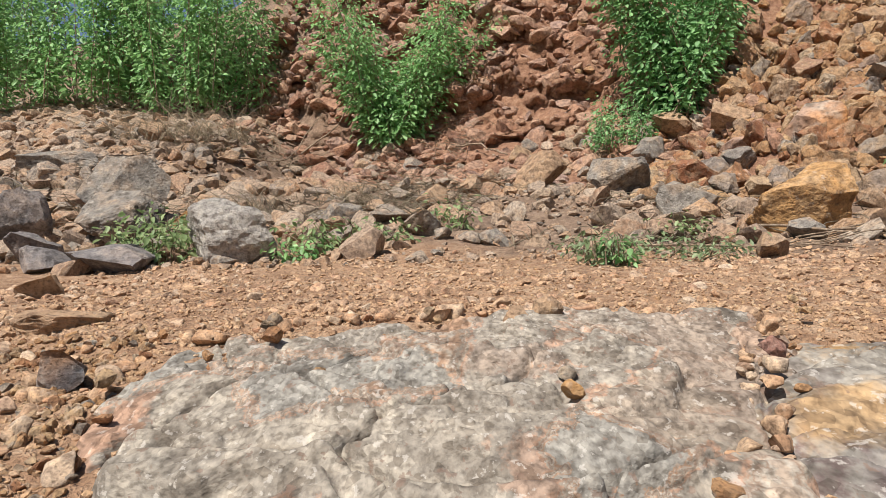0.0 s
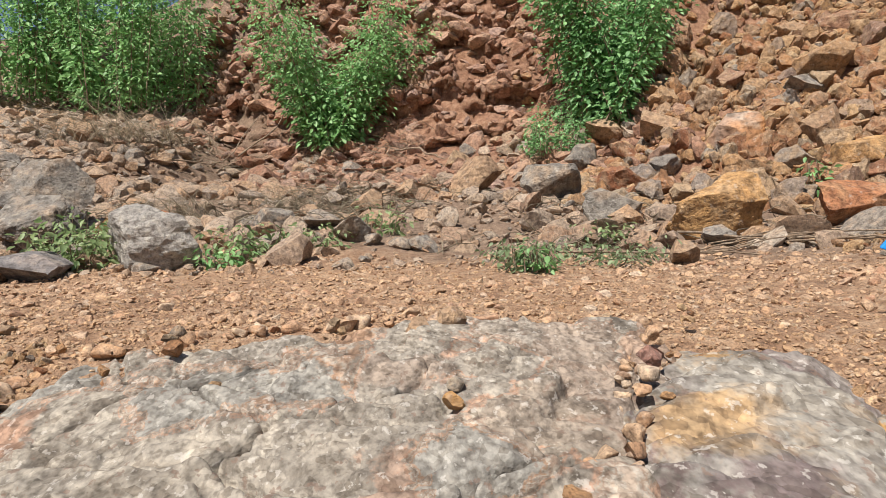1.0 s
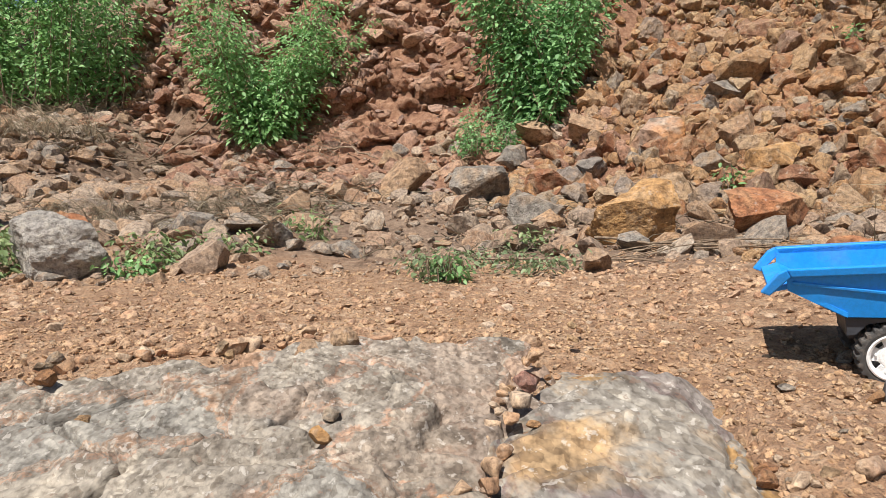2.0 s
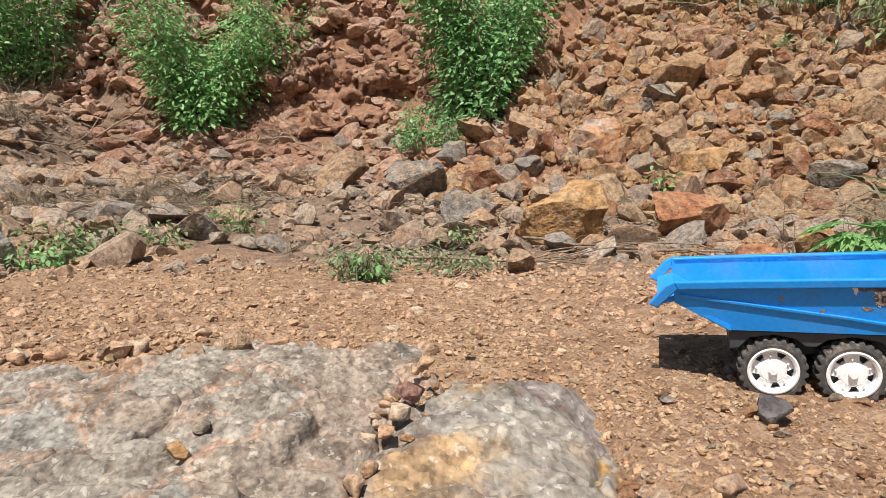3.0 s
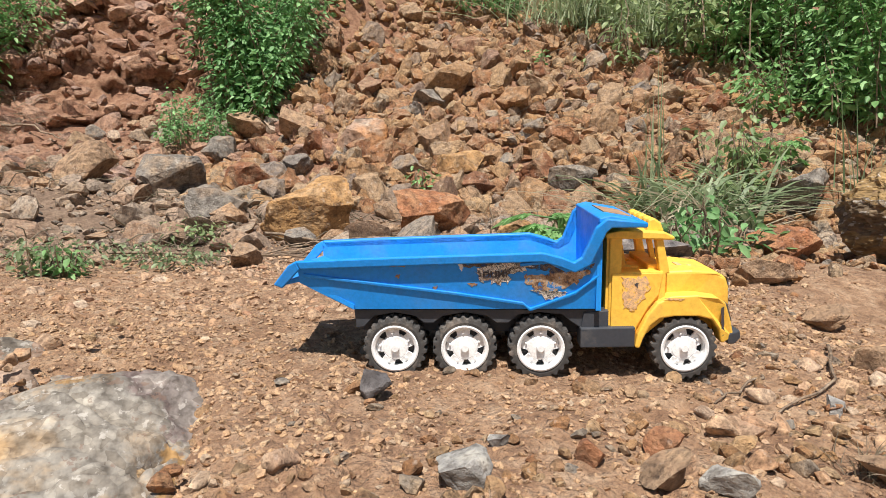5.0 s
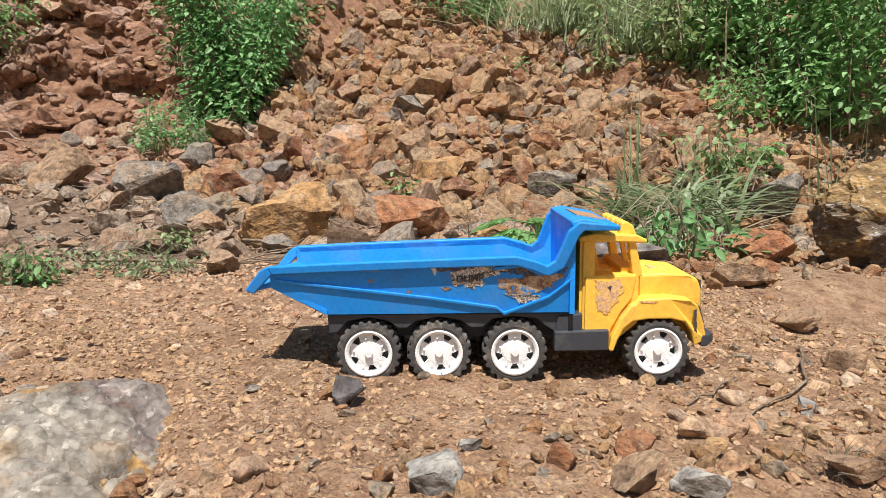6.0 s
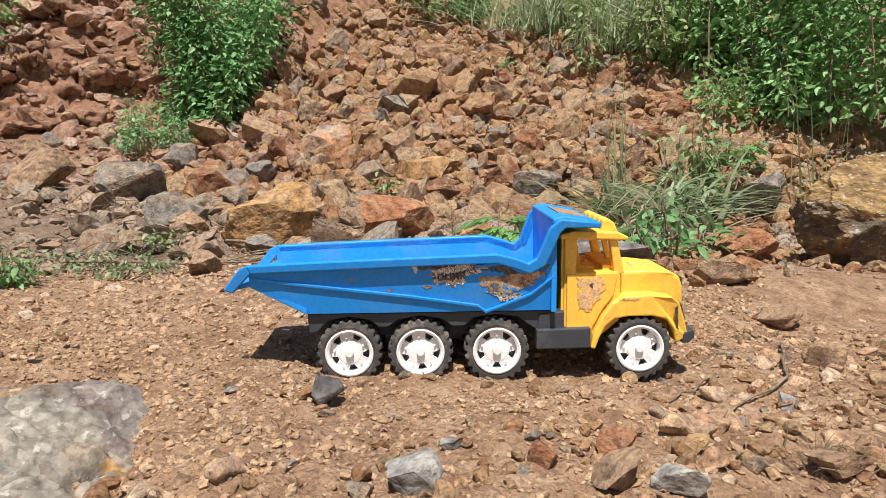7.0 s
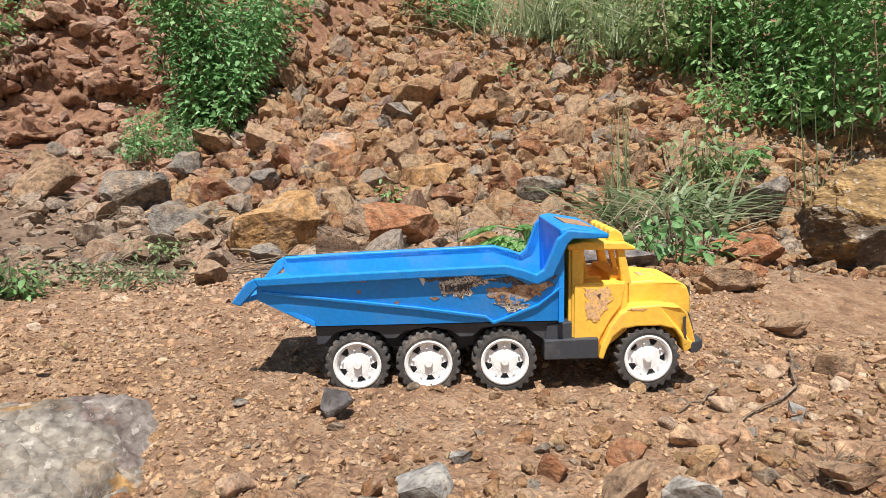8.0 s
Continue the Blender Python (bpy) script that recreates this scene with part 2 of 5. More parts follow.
GREY_GRAVEL = stone("grey_brown_gravel", [(0.34, 0.22, 0.135), (0.24, 0.21, 0.18), (0.35, 0.255, 0.175), (0.34, 0.19, 0.105), (0.41, 0.34, 0.27), (0.30, 0.18, 0.11), (0.26, 0.225, 0.19), (0.38, 0.235, 0.135)], (0.37, 0.265, 0.185), 45.0, "island", 0.3, 0.004, (0.6, 1.3))
CLIFF = stone("bank_stone", [(0.244, 0.124, 0.079), (0.366, 0.195, 0.120), (0.305, 0.176, 0.122), (0.427, 0.267, 0.177), (0.317, 0.208, 0.163)], (0.378, 0.227, 0.150), 24.0, "island", 0.15, 0.008)
OCHRE_ROCK = stone("ochre_rock", [(0.34, 0.185, 0.075), (0.46, 0.265, 0.11)], (0.44, 0.29, 0.16), 16.0, "", 0.3, 0.007)
RUST_ROCK = stone("rust_rock", [(0.27, 0.105, 0.05), (0.40, 0.175, 0.08)], (0.42, 0.23, 0.12), 18.0, "", 0.3, 0.007)
GREY_ROCK = stone("grey_rock", [(0.156, 0.139, 0.123), (0.246, 0.217, 0.184)], (0.295, 0.213, 0.148), 15.0, "", 0.35, 0.007)
PALE_ROCK = stone("pale_grey_rock", [(0.272, 0.262, 0.244), (0.368, 0.344, 0.311)], (0.288, 0.271, 0.252), 24.0, "", 0.15, 0.003)
PUMICE = stone("pumice", [(0.30, 0.275, 0.245), (0.40, 0.365, 0.325)], (0.35, 0.32, 0.29), 30.0, "", 0.1, 0.006)
DARK_ROCK = stone("dark_rock", [(0.10, 0.09, 0.09), (0.19, 0.17, 0.165)], (0.27, 0.22, 0.19), 20.0, "", 0.25, 0.004)
TAN_ROCK = stone("tan_rock", [(0.30, 0.19, 0.115), (0.41, 0.28, 0.175)], (0.34, 0.21, 0.125), 18.0, "", 0.3, 0.007)
MIXED_ROCK = stone("orange_and_grey_rock", [(0.372, 0.176, 0.0696), (0.3, 0.27, 0.25)], (0.353, 0.33, 0.278), 9.0, "", 0.3, 0.005)
BIG_ROCK = weathered("ochre_and_grey_rock", [(0.117, 0.090, 0.066), (0.257, 0.156, 0.058), (0.156, 0.129, 0.101), (0.312, 0.195, 0.066), (0.179, 0.121, 0.074), (0.234, 0.215, 0.183)], 9.0, 0.5, 0.008)
MIXED_SMALL = stone("grey_and_orange_pebble", [(0.085, 0.088, 0.10), (0.33, 0.18, 0.09)], (0.25, 0.22, 0.20), 45.0, "", 0.3, 0.002)
OUTCROP = weathered("outcrop_stone", [(0.186, 0.163, 0.135), (0.279, 0.242, 0.195), (0.209, 0.181, 0.149), (0.298, 0.181, 0.121), (0.246, 0.214, 0.172), (0.195, 0.135, 0.098), (0.298, 0.260, 0.214), (0.29, 0.18, 0.115), (0.223, 0.205, 0.177)], 15.0, 0.35, 0.0022)
DOME = weathered("dome_stone", [(0.32, 0.19, 0.075), (0.215, 0.20, 0.175), (0.245, 0.19, 0.135), (0.235, 0.215, 0.185), (0.15, 0.11, 0.10), (0.24, 0.225, 0.195), (0.20, 0.165, 0.135)], 11.0, 0.4, 0.0018, [(0.30, 0.455, 0.042, (0.30, 0.19, 0.09)), (0.30, 0.372, 0.034, (0.13, 0.095, 0.09)), (0.40, 0.30, 0.03, (0.29, 0.185, 0.09))])
RED_PEBBLE = stone("dark_red_pebble", [(0.15, 0.075, 0.06), (0.24, 0.125, 0.095)], (0.27, 0.17, 0.13), 60.0, "", 0.15, 0.001)
BLUE = plastic("blue_plastic", (0.003, 0.265, 0.78), (0.22, 0.19, 0.17), 0.36, 0.16)
YELLOW = plastic("yellow_plastic", (0.90, 0.53, 0.07), (0.45, 0.22, 0.08), 0.4, 0.3)
BLACK = plastic("black_plastic", (0.040, 0.045, 0.055), (0.15, 0.13, 0.115), 0.45, 0.5)
RUBBER = plastic("tyre_plastic", (0.055, 0.052, 0.05), (0.24, 0.20, 0.165), 0.7, 0.8, 60.0)
WHITE = plastic("white_plastic", (0.86, 0.86, 0.85), (0.55, 0.47, 0.38), 0.4, 0.3, 60.0)
PAPER = plastic("torn_sticker", (0.72, 0.68, 0.60), (0.40, 0.33, 0.26), 0.8, 0.6, 120.0)
MUD = plastic("dried_mud", (0.36, 0.22, 0.13), (0.20, 0.12, 0.08), 0.9, 0.7, 140.0)
SCUFF = worn("scuffed_yellow", [(0.86, 0.50, 0.07), (0.72, 0.42, 0.17), (0.58, 0.36, 0.20), (0.72, 0.44, 0.19), (0.86, 0.50, 0.08)], 70.0)
WORN_BLUE = worn("worn_blue_plastic", [(0.02, 0.20, 0.55), (0.17, 0.10, 0.065), (0.40, 0.25, 0.14), (0.50, 0.38, 0.26), (0.05, 0.24, 0.6)], 75.0)
TORN = worn("torn_print", [(0.70, 0.66, 0.58), (0.10, 0.085, 0.08), (0.74, 0.69, 0.60), (0.42, 0.33, 0.24), (0.06, 0.2, 0.5)], 130.0)
# Dark blues that paint the shade below the bed rim, mottled with brown grime.
RIM_SHADE_GRIME = worn("rim_shade_grime", [(0.03, 0.06, 0.14), (0.075, 0.06, 0.055), (0.16, 0.12, 0.095), (0.05, 0.06, 0.09), (0.01, 0.18, 0.5)], 90.0)
DARK_PRINT = plastic("dark_print", (0.06, 0.05, 0.05), (0.25, 0.2, 0.15), 0.7, 0.3, 120.0)
RED_PRINT = plastic("red_print", (0.55, 0.05, 0.03), (0.35, 0.15, 0.08), 0.6, 0.3, 120.0)
LEAF = leaf_material("green_leaf", (0.135, 0.29, 0.095), (0.36, 0.60, 0.26))
LEAF_DARK = leaf_material("dark_green_leaf", (0.115, 0.265, 0.095), (0.31, 0.54, 0.24))
LEAF_PALE = leaf_material("pale_green_leaf", (0.15, 0.23, 0.09), (0.36, 0.45, 0.22))
WEED_LEAF = leaf_material("grey_green_leaf", (0.13, 0.19, 0.09), (0.33, 0.41, 0.23))
GRASS_LEAF = leaf_material("grass_blade", (0.14, 0.21, 0.10), (0.42, 0.49, 0.31))
PALE_GRASS = leaf_material("pale_grass_blade", (0.24, 0.33, 0.17), (0.56, 0.62, 0.42))
STRAW = leaf_material("dry_straw", (0.15, 0.115, 0.08), (0.36, 0.30, 0.22), 0.8)
PALE_STRAW = leaf_material("pale_straw", (0.36, 0.31, 0.22), (0.62, 0.56, 0.43), 0.8)
BARK = stone("bark", [(0.15, 0.10, 0.065), (0.26, 0.19, 0.13)], (0.32, 0.25, 0.18), 60.0, "", 0.1, 0.001)


# ---- shape of the land ----
def smax(a, b, k):
    d = np.clip(0.5 + 0.5 * (a - b) / k, 0, 1)
    return b + (a - b) * d + k * d * (1 - d)


def smooth(a, b, v):
    u = np.clip((v - a) / (b - a), 0, 1)
    return u * u * (3 - 2 * u)


def land(x, y):
    """Height of the bare land: a slope up to a terrace, loose scree to the right, a steep bank behind."""
    x, y = np.asarray(x, float), np.asarray(y, float)
    near = 0.0285 + 0.155 * (y - 0.5) + 0.04 * np.clip(x - 0.5, -1, 1)
    flat = 0.074 + 0.062 * (y - 0.8) + 0.025 * np.clip(x - 0.5, -1, 1)
    z = -smax(-near, -flat, 0.02)
    z = z + 0.09 * np.clip(x - 0.62, 0, 0.3) * smooth(0.46, 0.62, y) + 0.14 * smax(y - 1.42, 0.0 * y, 0.2)
    z = np.maximum(z, -0.25)
    scree = 0.3 + 0.6 * (y - 2.3 + 0.62 * (x - 0.7)) - 3.0 * smooth(-0.1, -0.9, x) - 0.11 * smooth(1.12, 0.88, x)
    foot = 2.65 - 0.45 * (np.clip(x, -6, 1.2) - 0.3)
    bank = 0.33 + 0.58 * (y - foot)
    bank = bank + smooth(-0.5, -1.3, x) * 0.14 * np.maximum(y - foot, 0)
    bank = smax(bank, bank + (0.75 + 0.95 * smooth(-1.5, -0.7, x)) * (y - foot - 0.66), 0.12)
    z = smax(smax(z, scree, 0.06), bank, 0.06)
    z = smax(z, 0.12 + 0.37 * (y - 1.8) - 0.5 * smooth(-1.2, -0.2, x), 0.08)
    cap = 1.85 + 1.26 * smooth(-1.7, -0.5, x) + 0.03 * np.maximum(y - 4, 0)
    return -smax(-z, -cap, 0.2)


TABLE = np.random.RandomState(5).rand(256, 256)


def wave(x, y, s, shift=0):
    """Smooth value noise from -1 to 1 at s waves a metre."""
    u, v = x * s + 37.3 + shift * 11.7, y * s + 81.9 + shift * 5.1
    i, j = np.floor(u).astype(int), np.floor(v).astype(int)
    a, b = u - i, v - j
    a, b = a * a * (3 - 2 * a), b * b * (3 - 2 * b)
    t = TABLE
    lo = t[i % 256, j % 256] * (1 - a) + t[(i + 1) % 256, j % 256] * a
    hi = t[i % 256, (j + 1) % 256] * (1 - a) + t[(i + 1) % 256, (j + 1) % 256] * a
    return (lo * (1 - b) + hi * b) * 2 - 1


def cells(x, y, s, shift=0):
    """Distances to the nearest and second nearest of scattered points, and a value for the nearest."""
    u, v = x * s + 17.1 + shift * 3.3, y * s + 51.7 + shift * 7.9
    i, j = np.floor(u).astype(int), np.floor(v).astype(int)
    f1, f2, val = np.full(u.shape, 9.0), np.full(u.shape, 9.0), np.zeros(u.shape)
    for di in (-1, 0, 1):
        for dj in (-1, 0, 1):
            p, q = i + di, j + dj
            d = np.hypot(p + TABLE[p % 256, q % 256] - u, q + TABLE[(p + 91) % 256, (q + 47) % 256] - v)
            closer = d < f1
            f2 = np.where(closer, f1, np.minimum(f2, d))
            val = np.where(closer, TABLE[(p + 13) % 256, (q + 201) % 256], val)
            f1 = np.where(closer, d, f1)
    return f1, f2, val


def facets(x, y, s, shift=0, slope=1.0):
    """Tilted flat facets, cell by cell, and the nearness of their seams."""
    u, v = x * s + 17.1 + shift * 3.3, y * s + 51.7 + shift * 7.9
    i, j = np.floor(u).astype(int), np.floor(v).astype(int)
    f1, f2, out = np.full(u.shape, 9.0), np.full(u.shape, 9.0), np.zeros(u.shape)
    for di in (-1, 0, 1):
        for dj in (-1, 0, 1):
            p, q = i + di, j + dj
            dx, dy = u - p - TABLE[p % 256, q % 256], v - q - TABLE[(p + 91) % 256, (q + 47) % 256]
            d = np.hypot(dx, dy)
            high = TABLE[(p + 13) % 256, (q + 201) % 256] + slope * (dx * (TABLE[(p + 7) % 256, (q + 3) % 256] - 0.5) + dy * (TABLE[(p + 77) % 256, (q + 33) % 256] - 0.5))
            closer = d < f1
            f2 = np.where(closer, f1, np.minimum(f2, d))
            out = np.where(closer, high, out)
            f1 = np.where(closer, d, f1)
    return out, f2 - f1


def inside(x, y, corners, soft):
    """1 well inside a convex outline, 0 outside, with a soft edge."""
    d = np.full(x.shape, 9.0)
    for (ax, ay), (bx, by) in zip(corners, corners[1:] + corners[:1]):
        length = math.hypot(bx - ax, by - ay)
        d = -smax(-d, -((bx - ax) * (y - ay) - (by - ay) * (x - ax)) / length, soft * 0.6)
    return d


SLAB = [(-0.187, 0.61), (-0.135, 0.43), (-0.065, 0.20), (0.20, 0.08), (0.287, 0.42), (0.36, 0.60), (0.345, 0.705), (0.16, 0.735), (-0.05, 0.695)]
DOME_EDGE = [(0.232, 0.40), (0.20, 0.20), (0.33, 0.10), (0.43, 0.38), (0.475, 0.50), (0.462, 0.625), (0.325, 0.65)]


def ground(x, y):
    """The land with its clods, hollows and the broken face of the bank."""
    x, y = np.asarray(x, float), np.asarray(y, float)
    z = land(x, y)
    rough = smooth(1.2, 2.2, y + 0.45 * np.maximum(x, 0))
    z = z + 0.006 * wave(x, y, 5) + 0.003 * wave(x, y, 17, 1) + 0.0026 * wave(x, y, 60, 2) + 0.0015 * wave(x, y, 170, 3)
    z = z + rough * (0.02 * wave(x, y, 3.1, 4) + 0.010 * wave(x, y, 9, 5) + 0.005 * wave(x, y, 31, 6))
    for corners in (SLAB, DOME_EDGE):
        z = z - 0.016 * smooth(0.012, 0.05, inside(x, y, corners, 0.03))
    return z


def jut(x, y):
    """How far the broken face of the bank stands out towards the terrace, block by block."""
    x, y = np.asarray(x, float), np.asarray(y, float)
    foot = 2.65 - 0.45 * (np.clip(x, -6, 1.2) - 0.3)
    face = smooth(0.05, 0.5, y - foot) * (1 - smooth(0.85, 1.15, x)) * smooth(-1.5, -0.8, x)
    z = land(x, y)
    big, seam = facets(x + 0.06 * wave(x, z, 5, 7), z * 1.7 + 0.05 * wave(x, z, 6, 3), 4.5, 1, 1.6)
    mid, joint = facets(x + 0.02 * wave(x, z, 12, 8), z * 1.6 + 0.02 * wave(x, z, 13, 4), 11, 2, 1.6)
    fine, gap = facets(x, z * 1.5, 26, 3, 1.4)
    out = 0.10 * big + 0.03 * mid + 0.012 * fine - 0.03 * (1 - smooth(0, 0.08, seam)) - 0.012 * (1 - smooth(0, 0.12, joint)) - 0.005 * (1 - smooth(0, 0.2, gap))
    return face * (out - 0.12)


# ---- builders ----
def mesh_of(name, verts, tris, material, shade=True):
    me = bpy.data.meshes.new(name)
    verts, tris = np.asarray(verts, np.float32), np.asarray(tris, np.int32)
    me.vertices.add(len(verts))
    me.vertices.foreach_set("co", verts.ravel())
    me.loops.add(tris.size)
    me.loops.foreach_set("vertex_index", tris.ravel())
    me.polygons.add(len(tris))
    me.polygons.foreach_set("loop_start", np.arange(0, tris.size, 3, dtype=np.int32))
    me.polygons.foreach_set("use_smooth", np.full(len(tris), shade))
    me.update(calc_edges=True)
    me.materials.append(material)
    return me


def ball(level):
    bm = bmesh.new()
    bmesh.ops.create_icosphere(bm, subdivisions=level, radius=1)
    bm.verts.ensure_lookup_table()
    v = np.array([w.co[:] for w in bm.verts])
    f = np.array([[w.index for w in g.verts] for g in bm.faces])
    bm.free()
    return v, f


BALLS = {n: ball(n) for n in (1, 2, 3, 4, 5, 6)}


def rock_shape(seed, level, cuts=14, rough=0.10):
    """A broken stone within -1..1: a ball cut by planes, then roughened."""
    rng = np.random.RandomState(seed)
    v, f = BALLS[level]
    v = v.copy()
    for k in range(cuts):
        n = rng.normal(size=3)
        n /= np.linalg.norm(n)
        over = v @ n - rng.uniform(0.34, 0.78)
        v -= np.where(over > 0, over, 0)[:, None] * n * 0.985
    if level >= 3:
        shift = Vector(rng.uniform(-50, 50, 3))
        for k, co in enumerate(v):
            p = Vector(co) * 1.6 + shift
            v[k] *= 1 + rough * noise.fractal(p, 0.8, 2.1, 5 if level > 3 else 3)
    else:
        v *= 1 + rough * rng.uniform(-1, 1, (len(v), 1))
    lo, hi = v.min(0), v.max(0)
    return (v - (lo + hi) / 2) / ((hi - lo) / 2), f


def turns(rng, n, tilt=math.pi):
    """n random turns as matrices: any heading, tilted by up to the given angle."""
    a, b, c = rng.uniform(0, 2 * math.pi, n), rng.uniform(-tilt, tilt, n), rng.uniform(-tilt, tilt, n)
    out = np.zeros((n, 3, 3))
    ca, sa, cb, sb, cc, sc = np.cos(a), np.sin(a), np.cos(b), np.sin(b), np.cos(c), np.sin(c)
    out[:, 0] = np.stack([ca * cb, ca * sb * sc - sa * cc, ca * sb * cc + sa * sc], 1)
    out[:, 1] = np.stack([sa * cb, sa * sb * sc + ca * cc, sa * sb * cc - ca * sc], 1)
    out[:, 2] = np.stack([-sb, cb * sc, cb * cc], 1)
    return out


def strewn(shapes, rng, where, sizes, turn):
    """Joined copies of shapes at places, with sizes (n, 3) and turns."""
    vs, fs, base = [], [], 0
    pick = rng.randint(0, len(shapes), len(where))
    for k, (v, f) in enumerate(shapes):
        ids = np.where(pick == k)[0]
        if not len(ids):
            continue
        w = np.einsum("nij,nvj->nvi", turn[ids], v[None] * sizes[ids][:, None, :]) + where[ids][:, None, :]
        vs.append(w.reshape(-1, 3))
        fs.append((f[None] + base + (np.arange(len(ids)) * len(v))[:, None, None]).reshape(-1, 3))
        base += len(ids) * len(v)
    return np.concatenate(vs), np.concatenate(fs)


def part(name, bm, material, parent, label=""):
    """Links a bmesh or a mesh as one mesh object under a thing or a part."""
    if isinstance(bm, bmesh.types.BMesh):
        me = bpy.data.meshes.new(name)
        bmesh.ops.recalc_face_normals(bm, faces=bm.faces)
        bm.to_mesh(me)
        bm.free()
        me.materials.append(material)
    else:
        me = bm
    ob = new(name, me)
    ob.parent = parent
    return tagged(ob, label=label)


def structure(ob, label, category):
    return tagged(ob, label=label, category=category, kind="structure")


# ---- the ground ----
def ground_sheet():
    """One sheet from underfoot to the horizon, finer near the path."""
    az = np.concatenate([np.radians(np.arange(-40, 64, 0.26)), np.radians(np.arange(66, 316, 4.0))])
    r = [0.0]
    while r[-1] < 90:
        r.append(max(r[-1] + 0.004, r[-1] * (1.0075 if r[-1] < 2.3 else 1.0033 if r[-1] < 3.1 else 1.0026 if r[-1] < 4.3 else 1.012 if r[-1] < 7 else 1.08)))
    r = np.array(r[8:])
    a, q = np.meshgrid(az, r, indexing="ij")
    x, y = 0.25 + q * np.sin(a), -0.1 + q * np.cos(a)
    v = np.stack([x, y - jut(x, y), ground(x, y)], -1).reshape(-1, 3)
    n, m = len(az), len(r)
    i, j = np.meshgrid(np.arange(n), np.arange(m - 1), indexing="ij")
    i2 = (i + 1) % n
    p, s, t, u = i * m + j, i2 * m + j, i2 * m + j + 1, i * m + j + 1
    tris = np.concatenate([np.stack([p, u, s], -1).reshape(-1, 3), np.stack([s, u, t], -1).reshape(-1, 3)])
    centre = np.array([[0.25, -0.1, float(ground(0.25, -0.1))]])
    fan = np.stack([np.full(n, len(v)), np.arange(n) * m, ((np.arange(n) + 1) % n) * m], -1)
    return mesh_of("ground", np.concatenate([v, centre]), np.concatenate([tris, fan]), SOIL)


structure(new("ground", ground_sheet()), "dry ochre soil terrace rising into a red earth bank", "ground")


def bedrock(name, label, corners, rise, relief, material, soft, dome, split):
    """A low rock standing out of the soil, with ledges and cracks."""
    xs = np.arange(min(c[0] for c in corners) - 0.03, max(c[0] for c in corners) + 0.03, 0.0022)
    ys = np.arange(min(c[1] for c in corners) - 0.03, max(c[1] for c in corners) + 0.03, 0.0022)
    x, y = np.meshgrid(xs, ys, indexing="ij")
    wx, wy = x + 0.03 * wave(x, y, 10, 3) + 0.012 * wave(x, y, 36, 5), y + 0.03 * wave(x, y, 11, 4) + 0.012 * wave(x, y, 33, 6)
    d = inside(wx, wy, corners, soft)
    edge = smooth(-soft * 0.4, soft, d)
    f1, f2, val = cells(x + 0.03 * wave(x, y, 9, 6), y * 1.5 + 0.03 * wave(x, y, 8, 7), 7.5, 3)
    g1, g2, wal = cells(x + 0.012 * wave(x, y, 25, 6), y * 1.3 + 0.012 * wave(x, y, 24, 7), 24, 4)
    big, seam = facets(x + 0.03 * wave(x, y, 9, 16), y * 1.5 + 0.03 * wave(x, y, 8, 17), 8, 5, 1.3)
    mid, joint = facets(x + 0.012 * wave(x, y, 25, 18), y * 1.4 + 0.012 * wave(x, y, 24, 19), 22, 6, 1.6)
    fine, gap = facets(x + 0.004 * wave(x, y, 70, 18), y * 1.3, 62, 7, 1.6)
    ledge = 0.013 * (big - 0.5) + 0.007 * (mid - 0.5) + 0.0028 * (fine - 0.5)
    crack = -0.026 * (1 - smooth(0.0, 0.045, f2 - f1)) * (val > 0.3) - 0.0035 * (1 - smooth(0, 0.06, joint)) * (mid > 0.5) - 0.007 * (1 - smooth(0, 0.07, g2 - g1)) * (wal > 0.62) - 0.004 * (1 - smooth(0, 0.035, seam))
    lump = 0.003 * wave(x, y, 8, 8) + 0.0010 * wave(x, y * 0.7, 55, 10) + 0.0009 * wave(x, y * 0.7, 120, 11) + 0.0009 * wave(x, y, 230, 12)
    z = land(x, y) - 0.02 + edge * (0.02 + rise) + dome * smooth(0, 0.12, d) + edge * relief * (ledge + crack + lump)
    for axis in (0, 1):
        z = 0.5 * z + 0.25 * (np.roll(z, 1, axis) + np.roll(z, -1, axis))
    n, m = x.shape
    i, j = np.meshgrid(np.arange(n - 1), np.arange(m - 1), indexing="ij")
    p = i * m + j
    p = p[d.reshape(-1)[p] > -0.025]
    v = np.stack([x, y, z], -1).reshape(-1, 3)
    root = tagged(new(name), label, "rock")
    piece = val.reshape(-1)[p] if split else np.zeros(len(p))
    for k in np.unique(piece):
        q = p[piece == k]
        tris = np.concatenate([np.stack([q, q + m, q + m + 1], -1), np.stack([q, q + m + 1, q + 1], -1)])
        used, back = np.unique(tris, return_inverse=True)
        part("slab", mesh_of("slab", v[used], back.reshape(-1, 3), material), material, root)


bedrock("rock_outcrop", "pale grey and orange weathered rock outcrop with cracks", SLAB, 0.006, 1.0, OUTCROP, 0.02, 0.0, True)
bedrock("smooth_boulder", "smooth buried boulder with ochre and grey patches", DOME_EDGE, 0.006, 0.6, DOME, 0.05, 0.010, False)


# ---- placed rocks ----
def boulder(label, x, y, w, d, h, material, seed, turn=0.0, sink=0.12, cuts=14, rough=0.10, tilt=0.0, group="", lift=0.0):
    v, f = rock_shape(seed, 6 if w > 0.2 else 5 if w > 0.1 else 4, cuts, rough)
    v = v * (w / 2, d / 2, h / 2)
    ob = new("rock", mesh_of("rock", v, f, material, False))
    ob.matrix_world = pose(x, y, float(land(x, y)) + h * (0.5 - sink) + lift, tilt, 0, turn)
    return tagged(ob, label, "rock", group)


